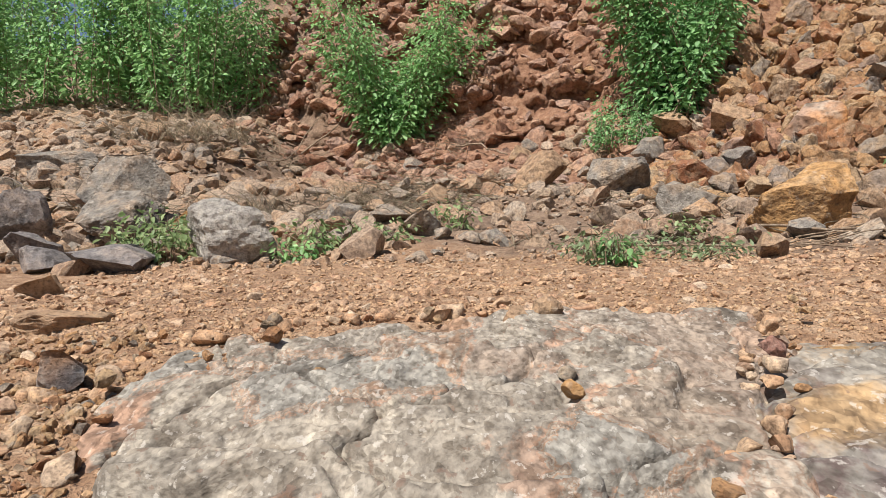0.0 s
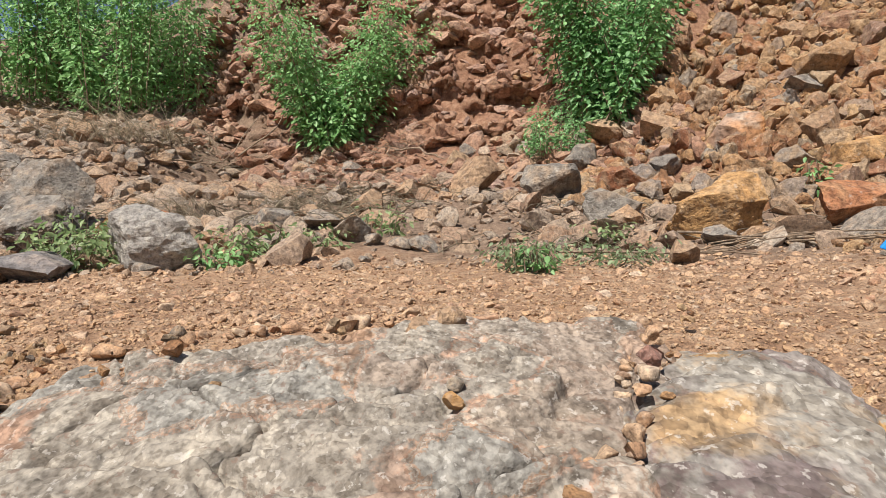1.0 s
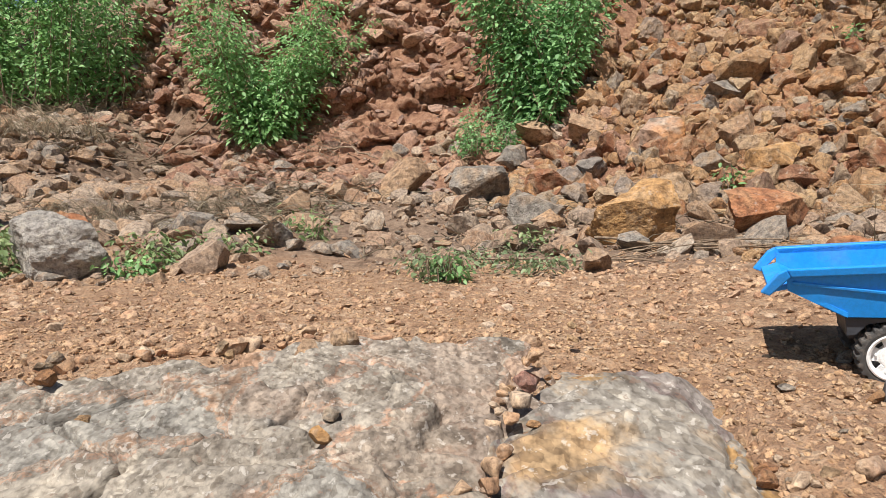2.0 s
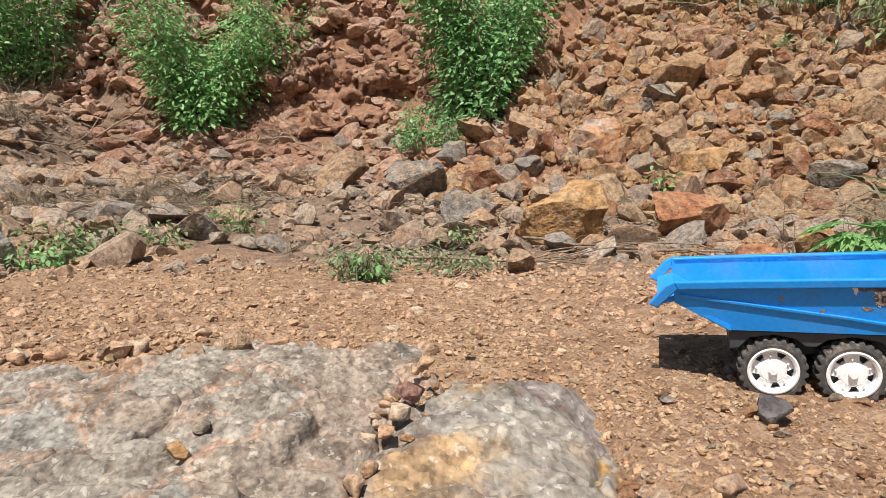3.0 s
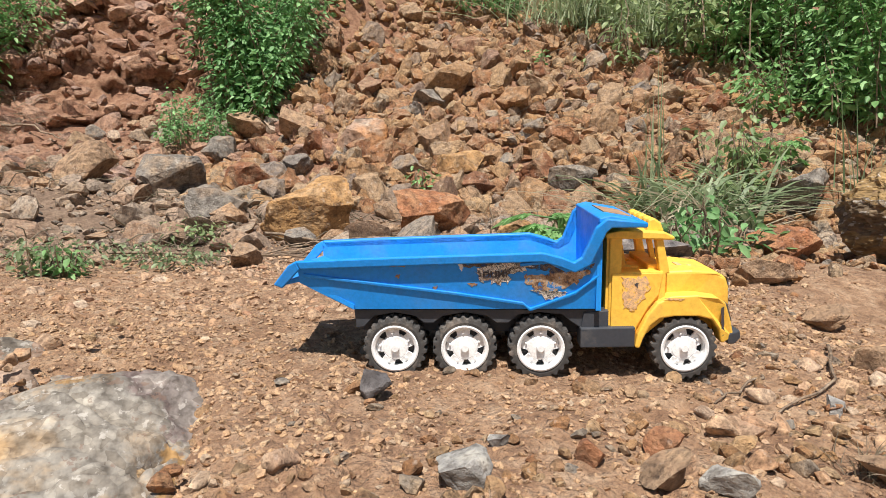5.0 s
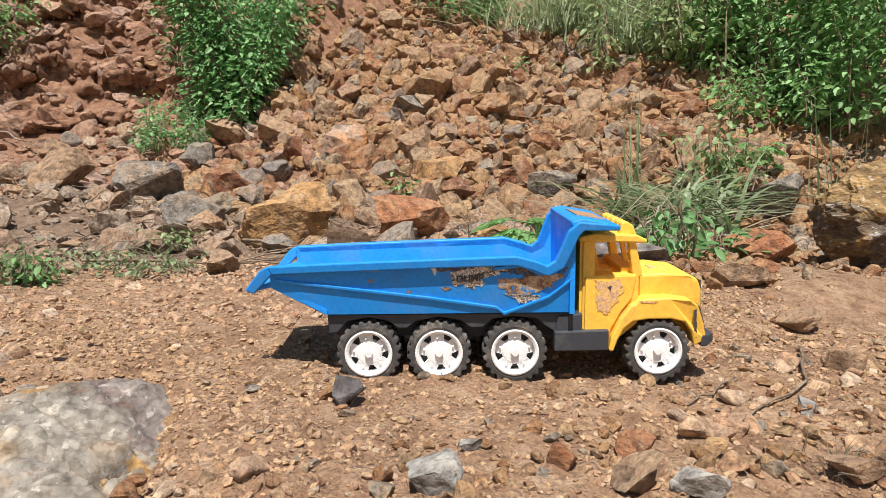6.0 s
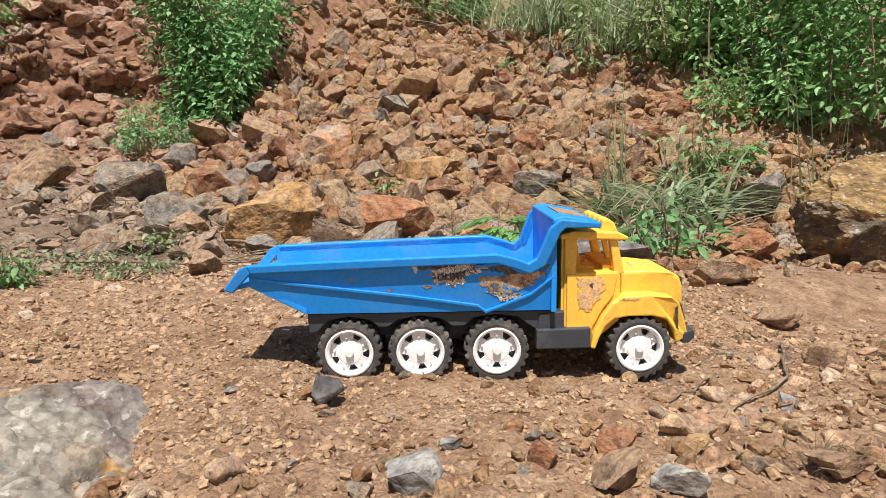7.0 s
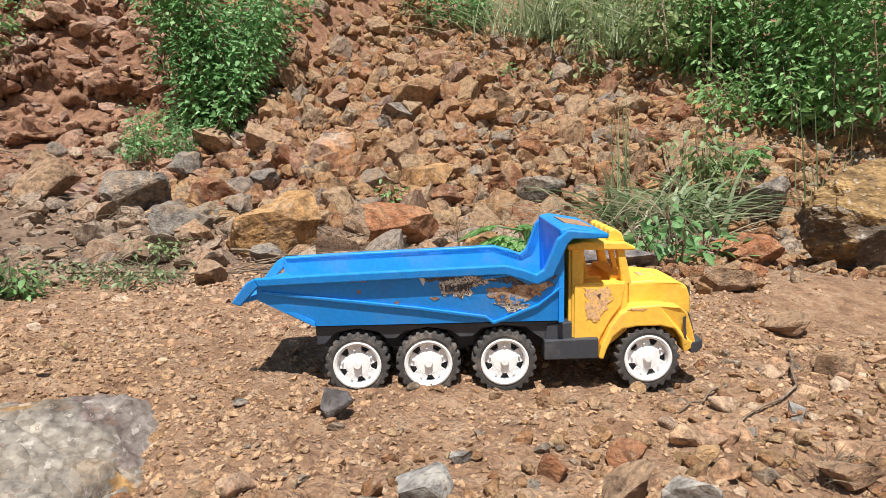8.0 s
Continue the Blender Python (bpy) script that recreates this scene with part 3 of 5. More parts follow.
boulder("rounded grey pumice boulder with small pits", -0.387, 1.43, 0.184, 0.154, 0.146, PUMICE, 101, 10, 0.12, 4, 0.12)
boulder("large weathered tan-grey rock among smaller stones", -0.837, 1.883, 0.237, 0.193, 0.219, GREY_ROCK, 702, 20, 0.08, 10, 0.10)
boulder("large dark grey angular rock", -0.735, 1.64, 0.215, 0.17, 0.15, GREY_ROCK, 103, -15, 0.1, 9)
boulder("flat dark layered rock slab", -0.59, 1.322, 0.166, 0.12, 0.06, DARK_ROCK, 104, 12, 0.15, 12)
boulder("dark jagged rock beside the bank", -0.944, 1.602, 0.133, 0.115, 0.159, DARK_ROCK, 105, 40, 0.1, 12)
boulder("dark flat stone on the soil", -0.721, 1.338, 0.091, 0.082, 0.055, DARK_ROCK, 106, 5, 0.15)
boulder("small brown stone half buried", -0.50, 0.98, 0.06, 0.055, 0.045, TAN_ROCK, 607, 50, 0.35, 10)
boulder("brown angular stone standing on gravel", -0.228, 0.578, 0.035, 0.035, 0.034, MIXED_SMALL, 108, 30, 0.12, 16)
boulder("low tan rock slab level with the soil", -0.345, 0.78, 0.11, 0.09, 0.034, TAN_ROCK, 109, 15, 0.45, 10)
boulder("long weathered grey rock slab on the slope", -1.45, 2.62, 0.34, 0.18, 0.1, GREY_ROCK, 110, -18, 0.1, 12)
boulder("broad tan-orange rock face on the slope", -2.115, 4.628, 0.541, 0.394, 0.541, TAN_ROCK, 115, 25, 0.2, 20, 0.26)
boulder("tan stone on the gravel slope", -1.35, 3.2, 0.16, 0.13, 0.12, TAN_ROCK, 112, 30, 0.15, 12)
boulder("brown stone low on the slope", -0.539, 1.852, 0.11, 0.094, 0.086, RUST_ROCK, 113, 10, 0.15, 12)
boulder("dark stone at the foot of the slope", -0.789, 1.422, 0.105, 0.087, 0.079, DARK_ROCK, 114, 70, 0.15, 12)
boulder("orange block of rock at the bank foot", -0.613, 1.8, 0.119, 0.095, 0.079, OCHRE_ROCK, 111, 10, 0.15)

boulder("tan block of rock with a rusty side", 0.338, 2.40, 0.185, 0.15, 0.185, TAN_ROCK, 620, 8, 0.15, 9)
boulder("pale tan rock at the foot of the bank", 0.301, 2.91, 0.134, 0.113, 0.087, TAN_ROCK, 121, 30)
boulder("pale flat rock at the foot of the bank", 0.139, 2.504, 0.176, 0.12, 0.069, TAN_ROCK, 122, -12)
boulder("grey rock stained with rust", 0.573, 2.28, 0.203, 0.174, 0.159, GREY_ROCK, 123, 25, 0.12, 11)
boulder("grey weathered rock beside the weeds", 0.646, 1.812, 0.153, 0.128, 0.111, GREY_ROCK, 124, -30, 0.12, 12)
boulder("large ochre boulder with a hollow dark underside", 0.803, 1.565, 0.212, 0.165, 0.176, OCHRE_ROCK, 225, -18, 0.2, 8, 0.10)
boulder("rust-red angular boulder lying on gravel", 1.066, 1.443, 0.186, 0.141, 0.124, RUST_ROCK, 126, -25, 0.08, 12, 0.09)
boulder("grey-brown rock in rubble", -0.015, 1.647, 0.099, 0.083, 0.075, GREY_ROCK, 127, 15)
boulder("pale rock in rubble", -0.018, 2.215, 0.122, 0.097, 0.089, TAN_ROCK, 128, 70)
boulder("rust-coloured block at the terrace edge", 0.85, 0.919, 0.078, 0.064, 0.056, RUST_ROCK, 129, -20, 0.12, 12)
boulder("small brown rock at the terrace edge", 0.836, 0.81, 0.046, 0.042, 0.042, MIXED_ROCK, 130, 10)
boulder("ochre rock behind the leafy plant", 0.978, 0.948, 0.074, 0.067, 0.074, OCHRE_ROCK, 131, 40)
boulder("blue-grey rock lying on the scree", 1.55, 2.45, 0.16, 0.12, 0.085, GREY_ROCK, 132, 5)
boulder("large tan rock high on the scree", 1.65, 2.5, 0.225, 0.17, 0.16, SCREE, 133, -10, 0.15, 11)
boulder("orange rock with a grey cap on the scree", 1.195, 2.25, 0.185, 0.15, 0.15, MIXED_ROCK, 134, 8, 0.12, 12)
boulder("tan rock on the scree", 1.037, 2.534, 0.148, 0.123, 0.143, TAN_ROCK, 135, 20)
boulder("tan rock below the bush", 0.899, 2.765, 0.17, 0.138, 0.122, TAN_ROCK, 136, -25)
boulder("grey rock below the bush", 0.779, 2.642, 0.137, 0.116, 0.106, GREY_ROCK, 137, 35)
boulder("flat tan rock on the scree", 1.42, 1.97, 0.16, 0.12, 0.105, OCHRE_ROCK, 138, -15)
boulder("grey rock low on the scree", 1.66, 1.7, 0.17, 0.13, 0.11, GREY_ROCK, 139, 0)
boulder("rust-brown rock at the terrace edge", 1.104, 0.869, 0.089, 0.074, 0.074, RUST_ROCK, 140, 60)
boulder("large ochre and grey boulder at the terrace edge", 1.649, 0.694, 0.283, 0.213, 0.223, BIG_ROCK, 241, -55, 0.1, 6, 0.17)
boulder("grey-tan rock below the bushes", 2.15, 1.3, 0.2, 0.15, 0.13, GREY_ROCK, 142, -30, 0.12, 12, 0.1, 0, "", 0.02)
boulder("orange rock beside the large boulder", 1.45, 0.819, 0.118, 0.09, 0.069, RUST_ROCK, 143, -30)
boulder("long purplish-brown layered rock", 1.1, 0.81, 0.178, 0.076, 0.053, DARK_ROCK, 144, -28, 0.15, 10, 0.07)
boulder("low pale grey rock on the terrace", 1.155, 0.86, 0.115, 0.09, 0.055, PALE_ROCK, 145, -25, 0.2, 11)
boulder("flat tan stone on the terrace", 1.085, 0.50, 0.052, 0.04, 0.03, TAN_ROCK, 146, -20)
boulder("dark grey angular pebble", 0.553, 0.482, 0.026, 0.022, 0.026, DARK_ROCK, 147, -40, 0.15)
boulder("light grey stone half sunk in soil", 0.555, 0.35, 0.036, 0.032, 0.028, PALE_ROCK, 148, 10, 0.25)
boulder("brown stone on gravel", 0.662, 0.308, 0.034, 0.030, 0.026, TAN_ROCK, 249, 25, 0.2)
boulder("small brown stone on gravel", 0.737, 0.416, 0.017, 0.015, 0.014, TAN_ROCK, 150, 0)
boulder("grey stone half sunk in soil", 0.69, 0.288, 0.032, 0.028, 0.019, PALE_ROCK, 151, -30, 0.2)
boulder("flat tan stone among dead weeds", 0.80, 0.262, 0.042, 0.034, 0.016, TAN_ROCK, 251, 20, 0.15, 12)
boulder("upright layered brown stone", 0.985, 0.385, 0.034, 0.028, 0.032, TAN_ROCK, 252, -20, 0.15, 14)
boulder("orange-brown stone on the soil", 0.64, 0.345, 0.022, 0.018, 0.018, RUST_ROCK, 253, 40, 0.15, 12)
boulder("yellowish stone on the soil", 0.735, 0.318, 0.021, 0.018, 0.015, OCHRE_ROCK, 254, 10, 0.15, 12)
boulder("brown stone beside a twig", 0.69, 0.335, 0.026, 0.022, 0.020, RUST_ROCK, 255, 75, 0.15, 12)
boulder("small white and grey stone chip", 0.60, 0.385, 0.014, 0.012, 0.010, PALE_ROCK, 256, 0, 0.15, 12)
boulder("large flat tan stone on the terrace", 1.16, 0.63, 0.075, 0.05, 0.034, TAN_ROCK, 257, -25, 0.15, 12)
boulder("flat brown stone on the terrace", 1.32, 0.72, 0.06, 0.045, 0.025, RUST_ROCK, 258, 15, 0.15, 12)
boulder("whitish chip of stone", 0.862, 0.338, 0.021, 0.017, 0.017, PALE_ROCK, 552, 0)
boulder("brown stone at the edge of the outcrop", 0.125, 0.682, 0.028, 0.024, 0.026, TAN_ROCK, 153, 0)
boulder("brown stone standing at the edge of the outcrop", 0.157, 0.716, 0.029, 0.024, 0.027, TAN_ROCK, 154, 20, 0.12, 12, 0.14)
boulder("yellow pebble lying on the outcrop", 0.148, 0.492, 0.016, 0.014, 0.014, OCHRE_ROCK, 155, 0, 0.0, 6, 0.06, 0, "", 0.006)
boulder("dark red pebble lying on the outcrop", 0.302, 0.56, 0.023, 0.019, 0.018, RED_PEBBLE, 156, 0, 0.1, 12, 0.12, 0, "", 0.006)


# ---- scree and gravel ----
def scree_things(count):
    """The larger loose stones of the slope, each a thing, on a few shared shapes."""
    rng = np.random.RandomState(21)
    shapes = [mesh_of("rock", *rock_shape(300 + k, 4, 16, 0.2), SCREE, False) for k in range(16)]
    placed = []
    tries = 0
    while len(placed) < count and tries < 9000:
        tries += 1
        x, y = rng.uniform(0.75, 2.5), rng.uniform(1.4, 3.2)
        s = 0.3 + 0.6 * (y - 2.3 + 0.62 * (x - 0.7))
        if s < 0.2 or s > 1.25 or x + 0.55 * y > 3.9 or (x < 1.05 and y > 2.62):
            continue
        r = 0.024 + 0.040 * rng.rand() ** 1.7
        if any((x - a) ** 2 + (y - b) ** 2 < (0.66 * (r + c)) ** 2 for a, b, c in placed):
            continue
        placed.append((x, y, r))
        ob = new("rock", shapes[rng.randint(16)])
        k = rng.uniform(0.8, 1.25, 3)
        tilt = Euler(tuple(rng.uniform(0, 6.28, 3)))
        ob.matrix_world = Matrix.LocRotScale((x, y, float(land(x, y)) + r * 0.5), tilt, (r * k[0] * 1.1, r * k[1], r * k[2] * 0.95))
        tagged(ob, "loose broken stone, orange-brown to grey, on scree", "rock", "loose stones of the scree")


scree_things(300)


def stuff(name, label, category, verts, tris, material, shade=True):
    return tagged(new(name, mesh_of(name, verts, tris, material, shade)), label, category, kind="stuff")


def joined(pieces):
    vs, fs, base = [], [], 0
    for v, f in pieces:
        vs.append(v)
        fs.append(f + base)
        base += len(v)
    return np.concatenate(vs), np.concatenate(fs)


def scatter(name, label, count, box, seed, size, material, keep, levels=1, lie=0.3, flat=0.75, power=2.5):
    """Stones strewn over a stretch of ground, many small and few large."""
    rng = np.random.RandomState(seed)
    x, y = rng.uniform(box[0], box[1], count * 6), rng.uniform(box[2], box[3], count * 6)
    chance = keep(x, y)
    ok = np.where(rng.rand(len(x)) < chance)[0][:count]
    x, y = x[ok], y[ok]
    r = size[0] + (size[1] - size[0]) * rng.rand(len(x)) ** power
    s = r[:, None] * rng.uniform(0.7, 1.2, (len(x), 3)) * (1.1, 1.0, flat)
    where = np.stack([x, y - jut(x, y), ground(x, y) + r * lie], 1)
    shapes = [rock_shape(seed * 40 + k, levels, 9 if levels < 3 else 22, 0.07 if levels < 3 else 0.2) for k in range(10)]
    turn = turns(rng, len(x), 0.6)
    small = r < size[0] + 0.16 * (size[1] - size[0]) if levels > 1 else np.zeros(len(r), bool)
    big = ~small
    sets = [strewn(shapes, rng, where[big], s[big], turn[big])]
    if small.any():
        plain = [rock_shape(seed * 40 + 20 + k, 1, 7, 0.07) for k in range(10)]
        sets.append(strewn(plain, rng, where[small], s[small], turn[small]))
    v, f = joined(sets)
    return stuff(name, label, "stones", v, f, material, False)


def on_scree(x, y):
    s = 0.3 + 0.6 * (y - 2.3 + 0.62 * (x - 0.7))
    return ((s > 0.17) & (s < 1.5) & (x > 0.6)).astype(float) * np.where((x < 1.0) & (y > 2.6), 0.25, 1)


def on_terrace(x, y):
    edge = y + 0.45 * np.maximum(x - 0.5, 0)
    thin = 1 - 0.5 * smooth(0.75, 1.0, edge) * (1 - smooth(1.25, 1.4, edge))
    return np.where(edge < 1.65, thin, 0.0) * np.clip(0.55 + 0.6 * wave(x, y, 4, 20), 0.1, 1)


def at_foot(x, y):
    edge = y + 0.45 * np.maximum(x - 0.5, 0)
    return ((edge > 1.30) & (y < np.where(x < -0.9, 4.6, 3.1)) & (on_scree(x, y) < 0.5)).astype(float) * np.clip(0.6 + 0.8 * wave(x, y, 3, 21), 0.15, 1)


def on_bank(x, y):
    foot = 2.65 - 0.45 * (np.clip(x, -6, 1.2) - 0.3)
    return ((y > foot - 0.1) & (y < foot + 1.7) & (x < 1.15) & (x > -1.2) & ((x > -0.55) | (y > 3.5))).astype(float) * (0.3 + 0.7 * smooth(0.6, 0.85, y - foot))


scatter("scree_rubble", "small broken orange-brown stones filling the scree", 5200, (0.6, 2.8, 1.2, 3.5), 31, (0.009, 0.036), RUBBLE, on_scree, 2, 0.45, 0.9, 2.0)
scatter("foot_rubble", "grey and brown stones at the foot of the bank", 3600, (-3.0, 2.3, 1.1, 4.6), 32, (0.008, 0.05), GREY_GRAVEL, at_foot, 2, 0.3, 0.75, 3.0)
scatter("foot_gravel", "grey-brown gravel at the foot of the bank", 6500, (-2.4, 2.3, 1.05, 3.8), 33, (0.004, 0.014), GREY_GRAVEL, at_foot, 1)
scatter("bank_stones", "dark red stones set in the earth bank", 3300, (-1.3, 1.2, 2.3, 4.4), 34, (0.009, 0.055), CLIFF, on_bank, 2, 0.0, 0.7, 2.0)
scatter("bank_blocks", "large red-brown blocks of rock in the bank", 170, (-0.9, 1.0, 2.6, 4.2), 344, (0.04, 0.09), CLIFF, on_bank, 3, -0.25, 0.6, 1.5)
scatter("terrace_gravel", "ochre gravel strewn over the soil", 17000, (-0.6, 1.3, 0.3, 1.5), 35, (0.0009, 0.0045), GRAVEL, on_terrace, 1, 0.1, 0.75, 2.6)
scatter("terrace_crumbs", "tan crumbs and small stones on the back of the terrace", 2600, (-0.6, 1.3, 0.70, 1.5), 351, (0.003, 0.0095), CRUMB, lambda x, y: np.where(y + 0.45 * np.maximum(x - 0.5, 0) < 1.5, np.clip(0.5 + 0.9 * wave(x, y, 6, 24), 0.08, 1), 0.0), 2, 0.0, 0.7, 3.0)


def clear_of_wheels(x, y):
    """Thinner gravel where the wheels stand."""
    a = radians(-28.5)
    u, v = (x - 0.718) * math.cos(a) + (y - 0.522) * math.sin(a), -(x - 0.718) * math.sin(a) + (y - 0.522) * math.cos(a)
    return np.where((np.abs(u) < 0.2) & (v > -0.075) & (v < 0.07), 0.25, 0.9)


scatter("near_gravel", "ochre gravel and crumbs of soil before the terrace", 7000, (0.30, 1.15, 0.16, 0.62), 394, (0.0008, 0.0034), GRAVEL, clear_of_wheels, 1, 0.05, 0.75, 2.0)
scatter("near_rubble", "brown crumbs and stones before the terrace", 850, (0.34, 1.15, 0.16, 0.60), 395, (0.0028, 0.0085), RUBBLE, lambda x, y: 0.3 + 0.6 * smooth(0.45, 0.28, y), 2, 0.25, 0.75, 2.2)
scatter("terrace_grit", "fine ochre grit over the soil", 8500, (-0.4, 1.1, 0.40, 1.0), 36, (0.0009, 0.0026), GRAVEL, on_terrace, 1, 0.15, 0.7, 1.5)

scatter("slope_rubble", "brown and grey stones on the slope below the bushes", 3000, (-2.9, -0.2, 1.7, 4.4), 392, (0.008, 0.045), GREY_GRAVEL, lambda x, y: ((y > 1.75) & (y < 3.4 - 0.9 * np.minimum(x + 0.9, 0)) & (x < -0.42 + 0.25 * wave(x, y, 3, 22))).astype(float), 2, 0.25, 0.75, 2.6)


def loose_stones(label, group, count, box, seed, size, keep, power=2.1, lift=0.0):
    """Single stones lying on the soil, each a thing, on a few shared shapes."""
    rng = np.random.RandomState(seed)
    shapes = [mesh_of("stone", *rock_shape(seed * 30 + k, 3, 10, 0.12), CLODS) for k in range(10)]
    x, y = rng.uniform(box[0], box[1], count * 8), rng.uniform(box[2], box[3], count * 8)
    ok = np.where(rng.rand(len(x)) < keep(x, y))[0][:count]
    for px, py, pz in zip(x[ok], y[ok], ground(x[ok], y[ok])):
        r = size[0] + (size[1] - size[0]) * rng.rand() ** power
        ob = new("stone", shapes[rng.randint(10)])
        k = rng.uniform(0.75, 1.2, 3)
        tilt = Euler((rng.uniform(-0.4, 0.4), rng.uniform(-0.4, 0.4), rng.uniform(0, 6.28)))
        ob.matrix_world = Matrix.LocRotScale((px, py, float(pz) + lift + r * 0.3), tilt, (r * k[0] * 1.1, r * k[1], r * k[2] * 0.8))
        tagged(ob, label, "stone", group)


loose_stones("brown angular stone lying among clods", "stones in front of the terrace", 100, (0.60, 1.15, 0.16, 0.46), 38, (0.0035, 0.0125), lambda x, y: smooth(0.60, 0.74, x) * (1 - smooth(0.33, 0.40, y - 0.15 * (x - 0.7))))
loose_stones("brown stone lying beside the outcrop", "stones beside the outcrop", 130, (-0.36, -0.05, 0.30, 0.70), 391, (0.0035, 0.0125), lambda x, y: 1 - smooth(-0.20, -0.18, x + 0.29 * (y - 0.61)))
loose_stones("brown stone lying along the edge of the outcrop", "stones along the outcrop edge", 46, (-0.16, 0.36, 0.655, 0.775), 371, (0.0045, 0.0135), lambda x, y: smooth(0.022, 0.006, np.abs(y - 0.70 - 0.03 * np.sin(9 * x + 0.6))))
loose_stones("reddish stone lying in the gap beside the smooth boulder", "stones in the gap of the outcrop", 22, (0.20, 0.33, 0.40, 0.62), 372, (0.004, 0.0095), lambda x, y: smooth(0.02, 0.008, np.abs(x - 0.235 - 0.42 * (y - 0.42))), 2.1, 0.016)
loose_stones("small brown stone lying on the soil", "stones on the terrace", 70, (-0.6, 1.6, 0.2, 1.5), 37, (0.004, 0.011), on_terrace)
scatter("terrace_rubble", "broken tan stones along the back of the terrace", 1500, (0.80, 2.1, 0.5, 1.3), 393, (0.004, 0.017), RUBBLE, lambda x, y: smooth(0.95, 1.25, y + 0.35 * x) * np.clip(0.5 + 0.9 * wave(x, y, 5, 23), 0.1, 1), 2, 0.3, 0.75, 2.6)
scatter("outcrop_clods", "brown clods and crumbs of soil beside the outcrop", 1500, (-0.40, -0.05, 0.28, 0.72), 396, (0.0015, 0.0065), RUBBLE, lambda x, y: 0.9 * (1 - smooth(-0.19, -0.175, x + 0.29 * (y - 0.61))), 2, 0.3, 0.8, 1.8)
scatter("outcrop_chips", "small stones lying on the rock outcrop", 150, (-0.2, 0.42, 0.25, 0.72), 39, (0.0025, 0.008), RUBBLE, lambda x, y: np.full(x.shape, 0.9), 2, 2.2, 0.8, 2.5)


# ---- plants ----
LEAF_V = np.array([(0, 0, 0), (0.28, 0.25, 0.07), (0.66, 0.21, 0.04), (1.0, 0, -0.10), (0.66, -0.21, 0.04), (0.28, -0.25, 0.07)])
LEAF_F = np.array([(0, 2, 1), (0, 3, 2), (0, 4, 3), (0, 5, 4)])


def tube(path, r0, r1, sides=5):
    """A tapered tube along points."""
    path = np.asarray(path, float)
    n = len(path)
    way = np.gradient(path, axis=0)
    way /= np.linalg.norm(way, axis=1)[:, None] + 1e-9
    a = np.cross(way, (0.31, 0.87, 0.4))
    a /= np.linalg.norm(a, axis=1)[:, None] + 1e-9
    b = np.cross(way, a)
    r = np.linspace(r0, r1, n)[:, None, None]
    t = np.linspace(0, 2 * math.pi, sides, endpoint=False)
    v = path[:, None] + r * (a[:, None] * np.cos(t)[None, :, None] + b[:, None] * np.sin(t)[None, :, None])
    f = []
    for i in range(n - 1):
        for j in range(sides):
            k = (j + 1) % sides
            p, q, s, u = i * sides + j, i * sides + k, (i + 1) * sides + k, (i + 1) * sides + j
            f += [(p, q, s), (p, s, u)]
    return v.reshape(-1, 3), np.array(f)


def leaf_frames(rng, way, droop=0.3):
    """Turns for leaves that point along way, upper side mostly up."""
    x = way / (np.linalg.norm(way, axis=1)[:, None] + 1e-9)
    up = np.array([0, 0, 1.0]) + rng.normal(0, 0.45, way.shape)
    y = np.cross(up, x)
    y /= np.linalg.norm(y, axis=1)[:, None] + 1e-9
    return np.stack([x, y, np.cross(x, y)], 2)


